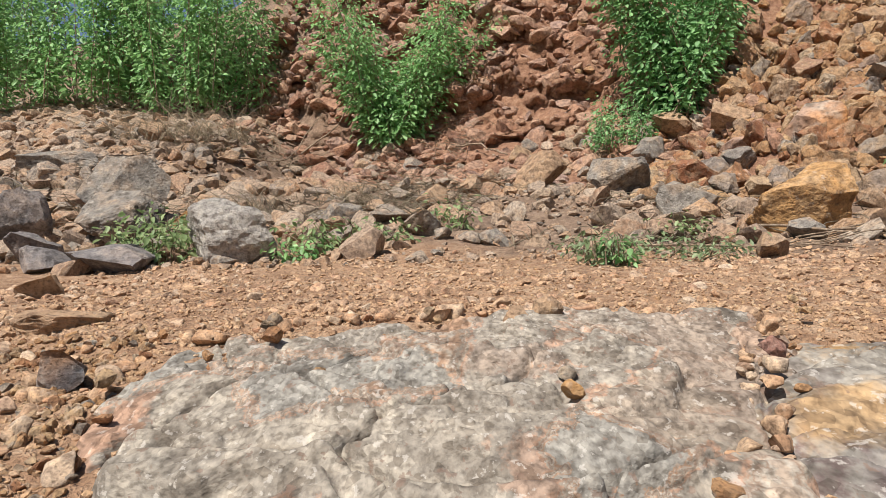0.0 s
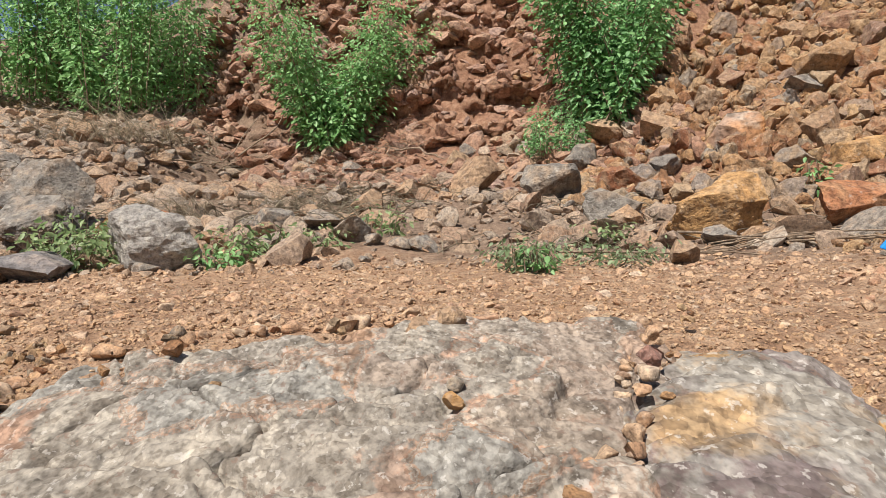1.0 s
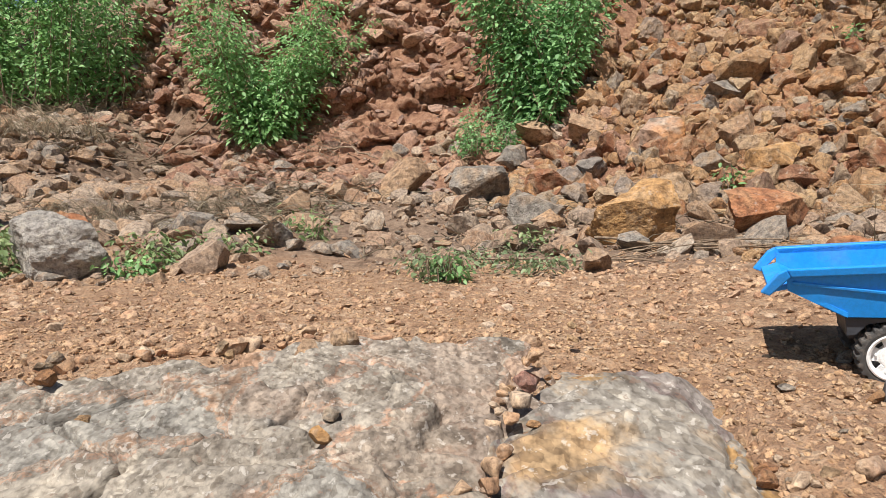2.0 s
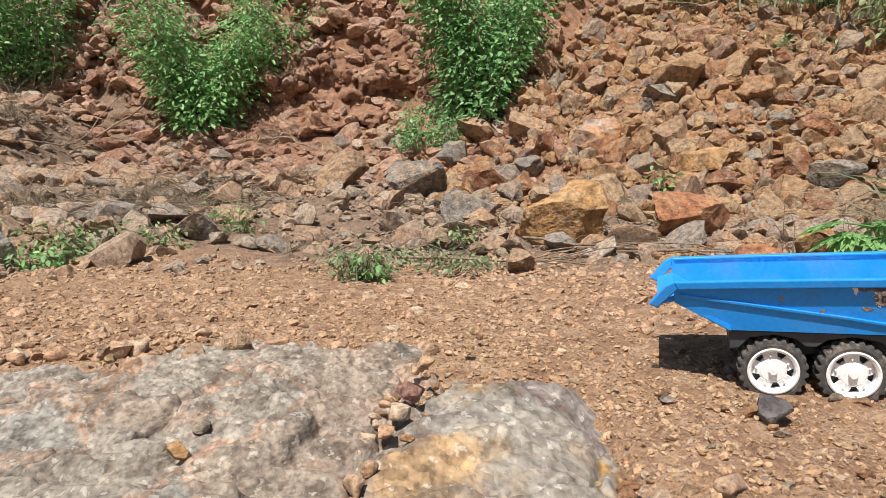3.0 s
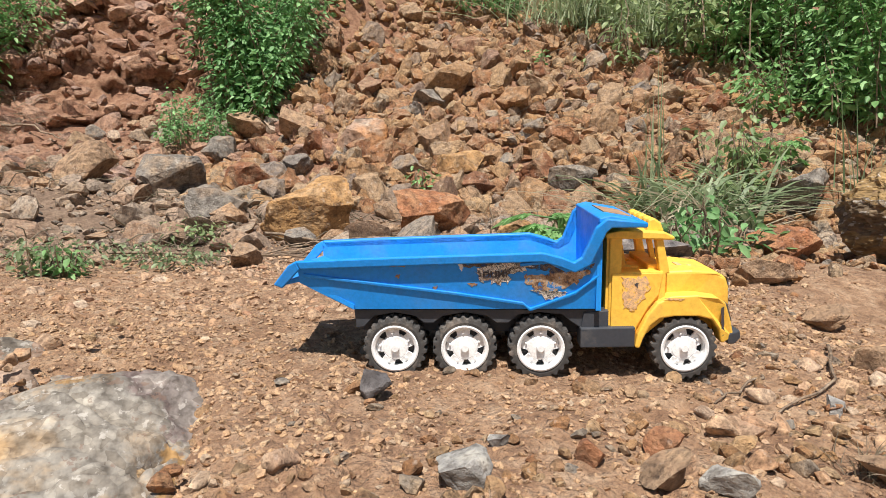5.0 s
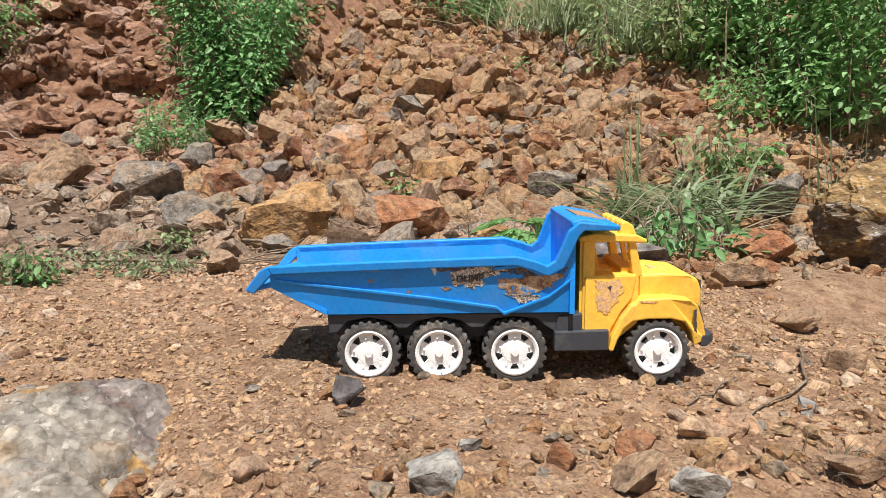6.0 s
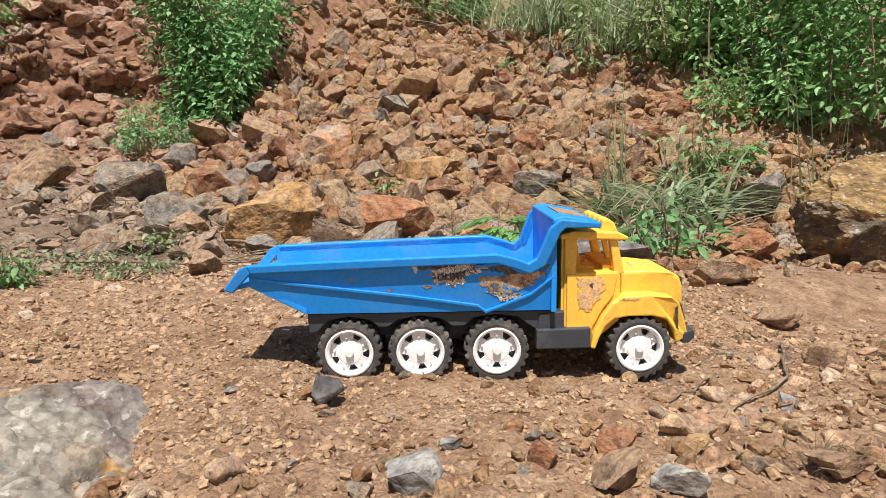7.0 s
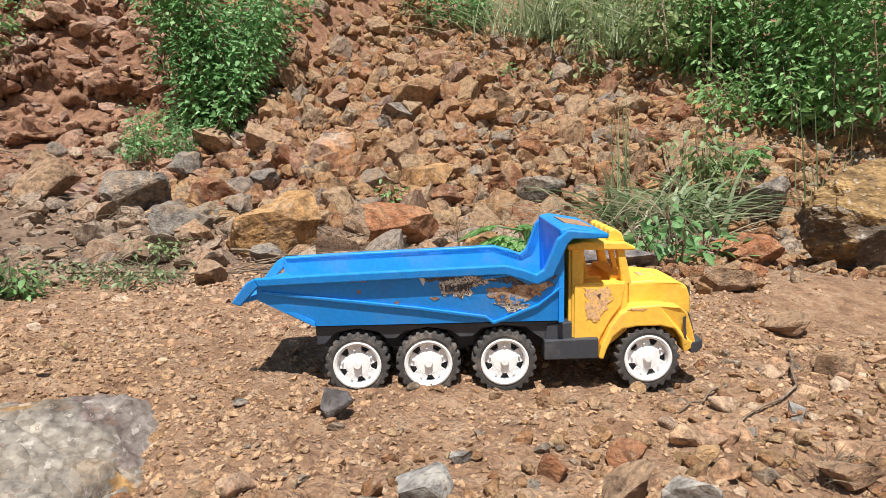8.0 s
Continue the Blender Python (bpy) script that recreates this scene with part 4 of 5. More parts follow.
def bush(name, label, x, y, height, width, stems, leaves, size, material, seed, fan=0.5, lean=(0.0, 0.0), low=0.03, reach_low=0.25, category="bush", vee=0.0):
    """Upright stems that fan out of one foot, set all along with small pointed leaves."""
    rng = np.random.RandomState(seed)
    root = new(name)
    root.location = (x, y, float(land(x, y)) - 0.01)
    tagged(root, label, category)
    at, out, sz = [], [], []
    for k in range(stems):
        a = rng.uniform(0, 2 * math.pi)
        foot = np.array([math.cos(a), math.sin(a), 0]) * width * (0.5 - fan * 0.42) * rng.rand() ** 0.5
        reach = width * 0.5 * rng.uniform(reach_low, 1.0)
        tall = height * rng.uniform(0.55, 1.0)
        if vee:
            a = (0.0 if k % 2 else math.pi) + rng.normal(0, 0.55)
            tall *= 1 - vee + vee * 2 * reach / width
        u = np.linspace(0, 1, 9)[:, None]
        top = np.array([math.cos(a) * reach + lean[0], math.sin(a) * reach * 0.8 + lean[1], tall])
        path = foot * (1 - u ** 1.3) + top * np.concatenate([u ** 1.1, u ** 1.1, u], 1) + rng.normal(0, width * 0.012, (9, 3)) * u
        wood = [tube(path, size * 0.10, size * 0.03, 4)]
        n = int(leaves / stems * (0.6 + 0.6 * tall / height))
        t = low + (1 - low) * rng.rand(n) ** 0.85
        p = np.stack([np.interp(t, u[:, 0], path[:, c]) for c in range(3)], 1)
        b = rng.uniform(0, 2 * math.pi, n)
        side = np.stack([np.cos(b), np.sin(b), rng.uniform(-0.5, 0.7, n)], 1)
        spread = (size * 0.6 + width * 0.055) * rng.uniform(0.1, 1.9, n) * (0.5 + 0.9 * t - 0.75 * t * t)
        at.append(p + side * spread[:, None])
        hang = side.copy()
        hang[:, 2] = rng.uniform(-1.3, 0.25, n)
        out.append(hang)
        sz.append(size * rng.uniform(0.5, 1.25, n) * (1.1 - 0.4 * t))
        for q in range(0, n, 30):
            wood.append(tube(np.stack([p[q], p[q] + side[q] * spread[q]]), size * 0.035, size * 0.02, 3))
        part("stem", mesh_of("stem", *joined(wood), BARK), BARK, root)
    at, out, sz = np.concatenate(at), np.concatenate(out), np.concatenate(sz)
    v, f = strewn([(LEAF_V, LEAF_F)], rng, at, np.stack([sz, sz * rng.uniform(0.8, 1.15, len(sz)), sz], 1), leaf_frames(rng, out))
    tagged(part("foliage", mesh_of("foliage", v, f, material), material, root), kind="stuff")
    return root


bush("bush", "leafy green bush fanning out of the bank", -0.29, 3.46, 1.08, 1.1, 26, 9500, 0.033, LEAF, 41, 1.0, reach_low=0.2, vee=0.5)
bush("bush", "tall dense green bush with stems at the scree edge", 0.93, 2.88, 1.08, 0.80, 26, 9500, 0.034, LEAF_DARK, 42, 0.75, reach_low=0.2, vee=0.3)
bush("bush", "wide green bush on the crest of the slope", -1.45, 4.02, 1.15, 1, 34, 11000, 0.035, LEAF, 43, 0.35)
bush("bush", "tall green bush on the slope behind rocks", -2.2, 4.25, 1.3, 1.2, 36, 11500, 0.037, LEAF, 44, 0.35)
bush("bush", "green bush on the far end of the slope", -3.7, 5.4, 1.5, 1.4, 26, 7000, 0.04, LEAF, 441, 0.35)
bush("bush", "green bush beside the slope rocks", -2.85, 4.2, 1.1, 1, 24, 7000, 0.036, LEAF, 442, 0.35)
bush("bush", "large dark green bush overhanging the scree", 2.97, 1.88, 1.2, 1.1, 44, 12500, 0.038, LEAF, 45, 0.25)
bush("bush", "dense green bush behind the large boulder", 2.92, 1.34, 1.2, 1.05, 38, 12000, 0.036, LEAF, 46, 0.25)
bush("bush", "tangled dark shrub at the top of the scree", 2.17, 3.16, 0.45, 0.6, 22, 2400, 0.030, LEAF_DARK, 47, 0.3)
bush("shrub", "low pale green shrub on the scree crest", 2.65, 2.75, 0.45, 0.8, 26, 3200, 0.032, LEAF_PALE, 48, 0.3)
bush("shrub", "low leafy shrub under the green bushes", 2.62, 1.62, 0.32, 0.6, 20, 1300, 0.036, LEAF, 582, 0.3)
bush("weed", "low creeping green weed under the bush", 0.70, 2.80, 0.21, 0.36, 20, 1500, 0.02, LEAF_DARK, 49, 0.3, category="weed")
bush("weed", "small green weed among stones", 1.266, 1.922, 0.11, 0.129, 8, 90, 0.026, LEAF, 50, 0.8, category="weed")
bush("weed", "trailing pale green weed with a leafy rosette", 0.298, 1.172, 0.067, 0.154, 14, 220, 0.017, WEED_LEAF, 51, 0.7, category="weed")
bush("weed", "trailing pale green weed over gravel", 0.43, 1.32, 0.045, 0.39, 24, 700, 0.015, WEED_LEAF, 52, 0.2, category="weed")
bush("weed", "bright green leafy rosette on the gravel", 0.33, 1.17, 0.06, 0.10, 9, 70, 0.022, LEAF, 521, 0.9, category="weed")
bush("weed", "sprawling green weed beside the pumice boulder", -0.539, 1.445, 0.113, 0.26, 16, 480, 0.024, LEAF_PALE, 53, 0.4, category="weed")
bush("weed", "small weed on gravel behind the boulder", -0.164, 1.546, 0.083, 0.332, 16, 420, 0.022, LEAF_PALE, 54, 0.3, category="weed")
bush("weed", "sprawling pale weed among grey rocks", -0.643, 1.624, 0.108, 0.199, 12, 260, 0.024, LEAF_PALE, 531, 0.4, category="weed")
bush("weed", "green weed on gravel beside the boulder", -0.244, 1.408, 0.052, 0.138, 9, 130, 0.022, LEAF, 532, 0.4, category="weed")
bush("weed", "thin weed climbing among stones", 0.031, 1.748, 0.097, 0.162, 10, 160, 0.02, LEAF_PALE, 533, 0.4, category="weed")
bush("weed", "small pale weed between grey rocks", 0.558, 1.629, 0.058, 0.167, 10, 190, 0.02, LEAF_PALE, 534, 0.4, category="weed")
bush("weed", "broad-leaved weed in front of the grass", 1.336, 0.898, 0.119, 0.253, 14, 190, 0.032, LEAF_DARK, 561, 0.6, category="weed")
bush("weed", "tall thin-leaved weed beside the grass", 2.05, 1.42, 0.3, 0.3, 16, 340, 0.04, LEAF_PALE, 562, 0.5, category="weed")
bush("weed", "yellowish broad-leaved weed at the terrace edge", 1.166, 0.907, 0.074, 0.118, 7, 45, 0.034, LEAF_PALE, 563, 0.6, category="weed")
bush("weed", "leafy green weed beside the grass", 2.2, 1.5, 0.17, 0.22, 9, 90, 0.045, LEAF, 55, 0.6, category="weed")
bush("weed", "broad-leaved green weed at the terrace edge", 1.221, 0.968, 0.08, 0.174, 9, 80, 0.034, LEAF_DARK, 56, 0.6, category="weed")
bush("weed", "small green weed high on the scree", 2.02, 2.43, 0.14, 0.11, 6, 60, 0.032, LEAF, 57, 0.6, category="weed")
bush("shrub", "low light green plants along the scree edge", 2.72, 2.15, 0.42, 0.95, 30, 2400, 0.04, LEAF_PALE, 581, 0.2)
bush("weed", "yellowish green weed on the scree", 2.35, 2.3, 0.09, 0.34, 12, 170, 0.035, LEAF_PALE, 58, 0.2, category="weed")


def blades(name, label, x, y, height, width, count, seed, material, arch=0.7, thick=0.006, category="grass"):
    """A clump of arching grass blades."""
    rng = np.random.RandomState(seed)
    pieces = []
    for k in range(count):
        a, tall, bend = rng.uniform(0, 6.28), height * rng.uniform(0.4, 1.0), arch * rng.uniform(0.2, 1.2)
        foot = np.append(rng.normal(0, width * 0.16, 2), 0)
        u = np.linspace(0, 1, 7)
        run = width * 0.6 * bend * u ** 1.7
        rise = tall * (u - 0.55 * bend * u ** 2.6)
        mid = foot + np.stack([np.cos(a) * run, np.sin(a) * run, rise], 1)
        w = thick * rng.uniform(0.5, 1.1) * (1 - u) ** 0.6
        side = np.array([-math.sin(a + 0.6), math.cos(a + 0.6), 0.2])
        v = np.concatenate([mid - side * w[:, None] / 2, mid + side * w[:, None] / 2])
        f = [(i, i + 1, i + 8) for i in range(6)] + [(i, i + 8, i + 7) for i in range(6)]
        pieces.append((v, np.array(f)))
    ob = new(name, mesh_of(name, *joined(pieces), material))
    ob.location = (x, y, float(land(x, y)) - 0.005)
    return tagged(ob, label, category, kind="stuff")


blades("grass_clump", "arching grey-green grass clump at the foot of the scree", 1.855, 1.415, 0.33, 0.50, 190, 61, GRASS_LEAF, 1.5, 0.017)
blades("grass_clump", "dry straw-coloured grass tuft bent over", 1.62, 1.25, 0.28, 0.60, 60, 62, PALE_STRAW, 1.5, 0.008)
blades("grass_clump", "tall thin green grass stalks", 1.797, 1.477, 0.619, 0.12, 14, 63, GRASS_LEAF, 0.25, 0.006)
blades("grass_clump", "pale dry grass along the crest", 2.5, 2.72, 0.46, 1, 460, 64, PALE_GRASS, 0.8, 0.008)
blades("grass_clump", "pale dry grass below the bushes", 2.72, 2.35, 0.46, 0.9, 420, 65, PALE_GRASS, 0.8, 0.008)
blades("grass_clump", "tall grass blades beside the large boulder", 2.3, 1.2, 0.5, 0.2, 20, 66, GRASS_LEAF, 0.5, 0.007)
blades("grass_clump", "thin dry grass on the left slope", -0.569, 2.182, 0.158, 0.552, 130, 67, STRAW, 1.0, 0.003)
blades("grass_clump", "thin dry grass at the foot of the bank", -0.249, 2.278, 0.125, 0.469, 160, 68, STRAW, 1.1, 0.003)
blades("grass_clump", "thin dry grass and stalks over the slope", -1.2, 3.2, 0.24, 1, 300, 681, STRAW, 1.1, 0.004)
blades("dead_weed", "dead grey weed lying on the soil", 0.80, 0.275, 0.035, 0.07, 60, 691, STRAW, 1.0, 0.0012, "weed")
blades("dead_weed", "grey dried weed among small stones", 0.875, 0.255, 0.03, 0.07, 50, 692, STRAW, 1.0, 0.0012, "weed")
blades("grass_clump", "sparse dry stalks at the terrace edge", 1.02, 1, 0.147, 0.293, 24, 69, STRAW, 0.5, 0.002)


def litter(name, label, count, box, seed, material, length):
    """Dry stalks and leaf scraps lying about on the ground."""
    rng = np.random.RandomState(seed)
    x, y = rng.uniform(box[0], box[1], count), rng.uniform(box[2], box[3], count)
    keep = wave(x, y, 2.5, 30) > -0.35
    x, y = x[keep], y[keep]
    pieces = []
    for px, py, pz in zip(x, y - jut(x, y), ground(x, y)):
        a, n = rng.uniform(0, 6.28), length * rng.uniform(0.3, 1.2)
        tip = np.array([math.cos(a) * n, math.sin(a) * n, n * rng.uniform(-0.05, 0.45)])
        sag = np.array([rng.normal(0, n * 0.1), rng.normal(0, n * 0.1), n * 0.12])
        pieces.append(tube(np.array([(0, 0, 0), tip * 0.5 + sag, tip]) + (px, py, pz + 0.006), 0.0016, 0.0008, 3))
    return stuff(name, label, "litter", *joined(pieces), material)


litter("dry_litter", "dry stalks lying over the slope below the bushes", 3200, (-1.9, 0.25, 1.7, 3.6), 81, STRAW, 0.12)
litter("dry_litter", "dry stalks among the stones at the bank foot", 600, (-0.8, 1.7, 1.45, 2.3), 82, STRAW, 0.09)
litter("dry_litter", "dry stalks below the bushes on the scree", 260, (1.6, 2.9, 1.3, 2.6), 83, STRAW, 0.16)


def lobed_leaf(length, rng):
    """A hand-shaped leaf with toothed narrow lobes."""
    pieces = []
    for ang, k in ((0, 1.0), (0.55, 0.85), (-0.55, 0.85), (1.15, 0.6), (-1.15, 0.6)):
        m = np.array([(math.cos(ang), -math.sin(ang), 0), (math.sin(ang), math.cos(ang), 0), (0, 0, 1)])
        v = (LEAF_V * (length * k, length * 0.55 * k, length * k)) @ m.T
        pieces.append((v, LEAF_F))
        for s in (-1, 1):
            b = ang + s * 0.6
            m2 = np.array([(math.cos(b), -math.sin(b), 0), (math.sin(b), math.cos(b), 0), (0, 0, 1)])
            mid = np.array([math.cos(ang), math.sin(ang), 0]) * length * k * 0.45
            pieces.append(((LEAF_V * length * 0.35 * k) @ m2.T + mid, LEAF_F))
    return joined(pieces)


def lobed_plant(label, x, y, height, leaves, length, seed):
    rng = np.random.RandomState(seed)
    root = new("leafy_plant")
    root.location = (x, y, float(land(x, y)) - 0.005)
    tagged(root, label, "plant")
    part("stem", mesh_of("stem", *tube([(0, 0, 0), (0.004, 0.002, height * 0.5), (0.0, 0.004, height)], 0.004, 0.002, 6), BARK), BARK, root)
    for k in range(leaves):
        a, z = k * 2.4 + rng.uniform(-0.3, 0.3), height * rng.uniform(0.45, 1.0)
        arm = length * rng.uniform(0.3, 0.6)
        v, f = lobed_leaf(length * rng.uniform(0.7, 1.1), rng)
        m = Matrix.Rotation(a, 4, "Z") @ Matrix.Rotation(rng.uniform(0.1, 0.75), 4, "Y")
        stalk = tube([(0, 0, z), (math.cos(a) * arm, math.sin(a) * arm, z + 0.006)], 0.0015, 0.001, 4)
        v = v @ np.array(m.to_3x3()).T + (math.cos(a) * arm, math.sin(a) * arm, z + 0.006)
        part("leaf", mesh_of("leaf", *joined([(v, f), stalk]), LEAF), LEAF, root)


lobed_plant("green plant with deeply lobed leaves beside rocks", 0.98, 0.848, 0.087, 12, 0.062, 71)
lobed_plant("small green plant with lobed leaves on stones", 2.28, 1.42, 0.13, 9, 0.06, 72)


def twig(label, points, thick, name="twig", lift=0.008):
    """A thin dry stick along points given as x, y and height over the land."""
    pts = []
    rng = np.random.RandomState(int(abs(points[0][0]) * 977) + 3)
    for (a, b, c), (d, e, g) in zip(points, points[1:]):
        for u in np.linspace(0, 1, 5)[:-1]:
            px, py = a + (d - a) * u, b + (e - b) * u
            pts.append((px + rng.normal(0, thick), py + rng.normal(0, thick), float(ground(px, py)) + lift + c + (g - c) * u + abs(rng.normal(0, thick * 0.6))))
    a, b, c = points[-1]
    pts.append((a, b, float(ground(a, b)) + c))
    return tagged(new(name, mesh_of(name, *tube(pts, thick, thick * 0.5, 6), BARK)), label, "twig")


twig("dry grey twig lying under the ochre boulder", [(0.702, 1.511, 0.016), (0.777, 1.321, 0.01), (0.847, 1.17, 0.008)], 0.0035)
twig("dry dark twig on the gravel", [(0.778, 1.307, 0.005), (0.862, 1.133, 0.006), (0.943, 1.045, 0.007)], 0.003)
twig("bundle of thin dry twigs on the gravel", [(0.793, 1.239, 0.005), (0.88, 1.07, 0.009), (0.921, 0.967, 0.004)], 0.0025)
twig("thin dry twig across the gravel", [(0.813, 1.323, 0.006), (0.885, 1.173, 0.015), (0.927, 1.057, 0.004)], 0.0022)
rng = np.random.RandomState(91)
for k in range(9):
    tx, ty, ta = rng.uniform(0.74, 0.98), rng.uniform(1.24, 1.40), rng.uniform(-0.7, 0.25)
    tn = rng.uniform(0.08, 0.16)
    twig("thin dry twig lying on the gravel", [(tx - tn * math.cos(ta), ty - tn * math.sin(ta), 0.004), (tx, ty, 0.012), (tx + tn * math.cos(ta), ty + tn * math.sin(ta), 0.004)], 0.0016)
twig("long thin dry branch beside the weeds", [(0.322, 1.373, 0.007), (0.53, 1.308, 0.011), (0.716, 1.199, 0.005)], 0.003)
twig("thin forked dry twig on the soil", [(0.985, 0.425, 0.006), (0.905, 0.368, 0.002), (0.80, 0.346, 0.0015)], 0.0016, lift=0.002)
twig("short dry twig on the soil", [(0.865, 0.402, 0.002), (0.83, 0.392, 0.0015), (0.79, 0.386, 0.001)], 0.0014, lift=0.002)
twig("pale dry stalk leaning on the bank", [(0.047, 3.098, 0.03), (0.158, 3.042, 0.031), (0.26, 2.933, 0.021)], 0.005)
twig("pale dry stalk leaning on the slope", [(-0.95, 3.05, 0.02), (-0.722, 3.148, 0.116), (-0.619, 3.395, 0.28)], 0.004)
twig("pale dry stalk leaning on the bank top", [(-0.75, 3.498, 0.05), (-0.596, 3.678, 0.099), (-0.434, 3.791, 0.194)], 0.005)
twig("thin upright dry stalk", [(0.906, 0.914, 0), (0.909, 0.912, 0.045), (0.906, 0.917, 0.083)], 0.0012)


# ---- toy dump truck ----
UNIT = 0.381 / 770


def at_truck(x, y):
    """Side-view grid of the truck to metres: forward and up from the middle of the wheelbase."""
    return ((x - 733) * UNIT, (638 - y) * UNIT)


def prism(bm, outline, y0, y1, taper=0.0, from_y=508):
    """A side-view outline pulled out across the truck from y0 to y1 grid units, leaning out with height."""
    rows = []
    for s in (y0, y1):
        row = []
        for px, py in outline:
            x, z = at_truck(px, py)
            lean = taper * (from_y - py) * (1 if s > 0 else -1)
            nose = 1 - 0.0045 * max(0.0, px - 1018)
            row.append(bm.verts.new((x - max(0.0, px - 1018) * 0.0016 * abs(s) * UNIT, (s + lean) * nose * UNIT, z)))
        rows.append(row)
    n = len(outline)
    for row in rows:
        bm.faces.new(row)
    for i in range(n):
        j = (i + 1) % n
        bm.faces.new((rows[0][i], rows[0][j], rows[1][j], rows[1][i]))
    return bm


def moulded(ob, width=1.6, segments=2):
    """Softens the edges of a moulded plastic part."""
    b = ob.modifiers.new("edges", "BEVEL")
    b.width, b.segments, b.limit_method, b.angle_limit = width * UNIT, segments, "ANGLE", radians(35)
    ob.data.polygons.foreach_set("use_smooth", np.full(len(ob.data.polygons), False))
    return ob


def band(line, down):
    """A strip that follows a line, with the given depth below it."""
    return list(line) + [(x + dx, y + dy) for (x, y), (dx, dy) in reversed(list(zip(line, down)))]


def spun(profile, steps=40):
    """A lathe mesh about the truck's cross axis from (radius, across) pairs in grid units."""
    bm = bmesh.new()
    rings = []
    for k in range(steps):
        a = 2 * math.pi * k / steps
        rings.append([bm.verts.new((r * math.cos(a) * UNIT, w * UNIT, r * math.sin(a) * UNIT)) for r, w in profile])
    for k in range(steps):
        p, q = rings[k], rings[(k + 1) % steps]
        for i in range(len(profile) - 1):
            bm.faces.new((p[i], q[i], q[i + 1], p[i + 1]))
    return bm


def tyre_mesh():
    """A tyre whose tread blocks are staggered from shoulder to shoulder, as one skin."""
    profile = [(36, -21), (43, -23), (48, -22), (49, -18), (49, -1.5), (49, 1.5), (49, 18), (48, 22), (43, 23), (36, 21)]
    bm = bmesh.new()
    rings, steps = [], 92
    for k in range(steps):
        a = 2 * math.pi * k / steps
        ring = []
        for i, (r, w) in enumerate(profile):
            block = (k % 4 < 2) if i < 5 else ((k + 2) % 4 < 2)
            r += 4.0 * block if 2 <= i <= 7 else 0
            ring.append(bm.verts.new((r * math.cos(a) * UNIT, w * UNIT, r * math.sin(a) * UNIT)))
        rings.append(ring)
    for k in range(steps):
        p, q = rings[k], rings[(k + 1) % steps]
        for i in range(len(profile)):
            j = (i + 1) % len(profile)
            bm.faces.new((p[i], q[i], q[j], p[j]))
    return bm


def wheel_face():
    """A white rim ring with five broad spokes round a raised hub, facing the truck's right side."""
    bm = spun([(36, -20), (39, -24), (36.5, -25), (33, -23), (31.5, -15), (31.5, -8)])
    hub = spun([(0.01, -25), (5.5, -25), (6.5, -24), (7, -18.5), (19, -18), (21.5, -16), (22, -8)], 24)
    me = bpy.data.meshes.new("hub")
    hub.to_mesh(me)
    hub.free()
    bm.from_mesh(me)
    bpy.data.meshes.remove(me)
    for k in range(5):
        a = 2 * math.pi * k / 5 + 0.3
        rows = []
        for w in (0, 4):
            row = []
            for r, half, push in ((15, 0.62, -15), (23, 0.46, -17.5), (33, 0.36, -14)):
                row.append([bm.verts.new((r * math.cos(a + s * half) * UNIT, (push + w) * UNIT, r * math.sin(a + s * half) * UNIT)) for s in (-1, 1)])
            rows.append(row)
        for i in range(2):
            for row in rows:
                bm.faces.new((row[i][0], row[i][1], row[i + 1][1], row[i + 1][0]))
            for s in (0, 1):
                bm.faces.new((rows[0][i][s], rows[0][i + 1][s], rows[1][i + 1][s], rows[1][i][s]))
        stud = bmesh.ops.create_cone(bm, cap_ends=True, segments=8, radius1=2 * UNIT, radius2=1.6 * UNIT, depth=4 * UNIT)
        bmesh.ops.rotate(bm, verts=stud["verts"], matrix=Matrix.Rotation(radians(90), 3, "X"))
        bmesh.ops.translate(bm, verts=stud["verts"], vec=Vector((25 * math.cos(a) * UNIT, -18.5 * UNIT, 25 * math.sin(a) * UNIT)))
    return bm


def ragged(points, across, seed, wobble=3.0, lean=0.16):
    """A torn thin patch lying on the slanting side of the bed."""
    rng = np.random.RandomState(seed)
    bm = bmesh.new()
    outline = []
    for (x0, y0), (x1, y1) in zip(points, points[1:] + points[:1]):
        for u in np.linspace(0, 1, 9)[:-1]:
            outline.append((x0 + (x1 - x0) * u + rng.uniform(-wobble, wobble), y0 + (y1 - y0) * u + rng.uniform(-wobble, wobble)))
    prism(bm, outline, -across, -(across + 0.6), lean)
    return bm


def lettering(parent):
    """The worn dark word on the sticker."""
    curve = bpy.data.curves.new("word", "FONT")
    curve.body, curve.size, curve.extrude, curve.offset = "DUMP", 16 * UNIT, 0.25 * UNIT, 0.5 * UNIT
    source = new("word", curve)
    me = bpy.data.meshes.new_from_object(source.evaluated_get(bpy.context.evaluated_depsgraph_get()))
    bpy.data.objects.remove(source)
    me.materials.clear()
    me.materials.append(DARK_PRINT)
    ob = part("word", me, DARK_PRINT, parent, "worn dark printed word")
    x, z = at_truck(641, 455)
    ob.matrix_basis = Matrix.Translation((x, -(93.9 + 0.16 * 53) * UNIT, z)) @ pose(0, 0, 0, 99, 0, 0) @ pose(0, 0, 0, 0, 0, 3)


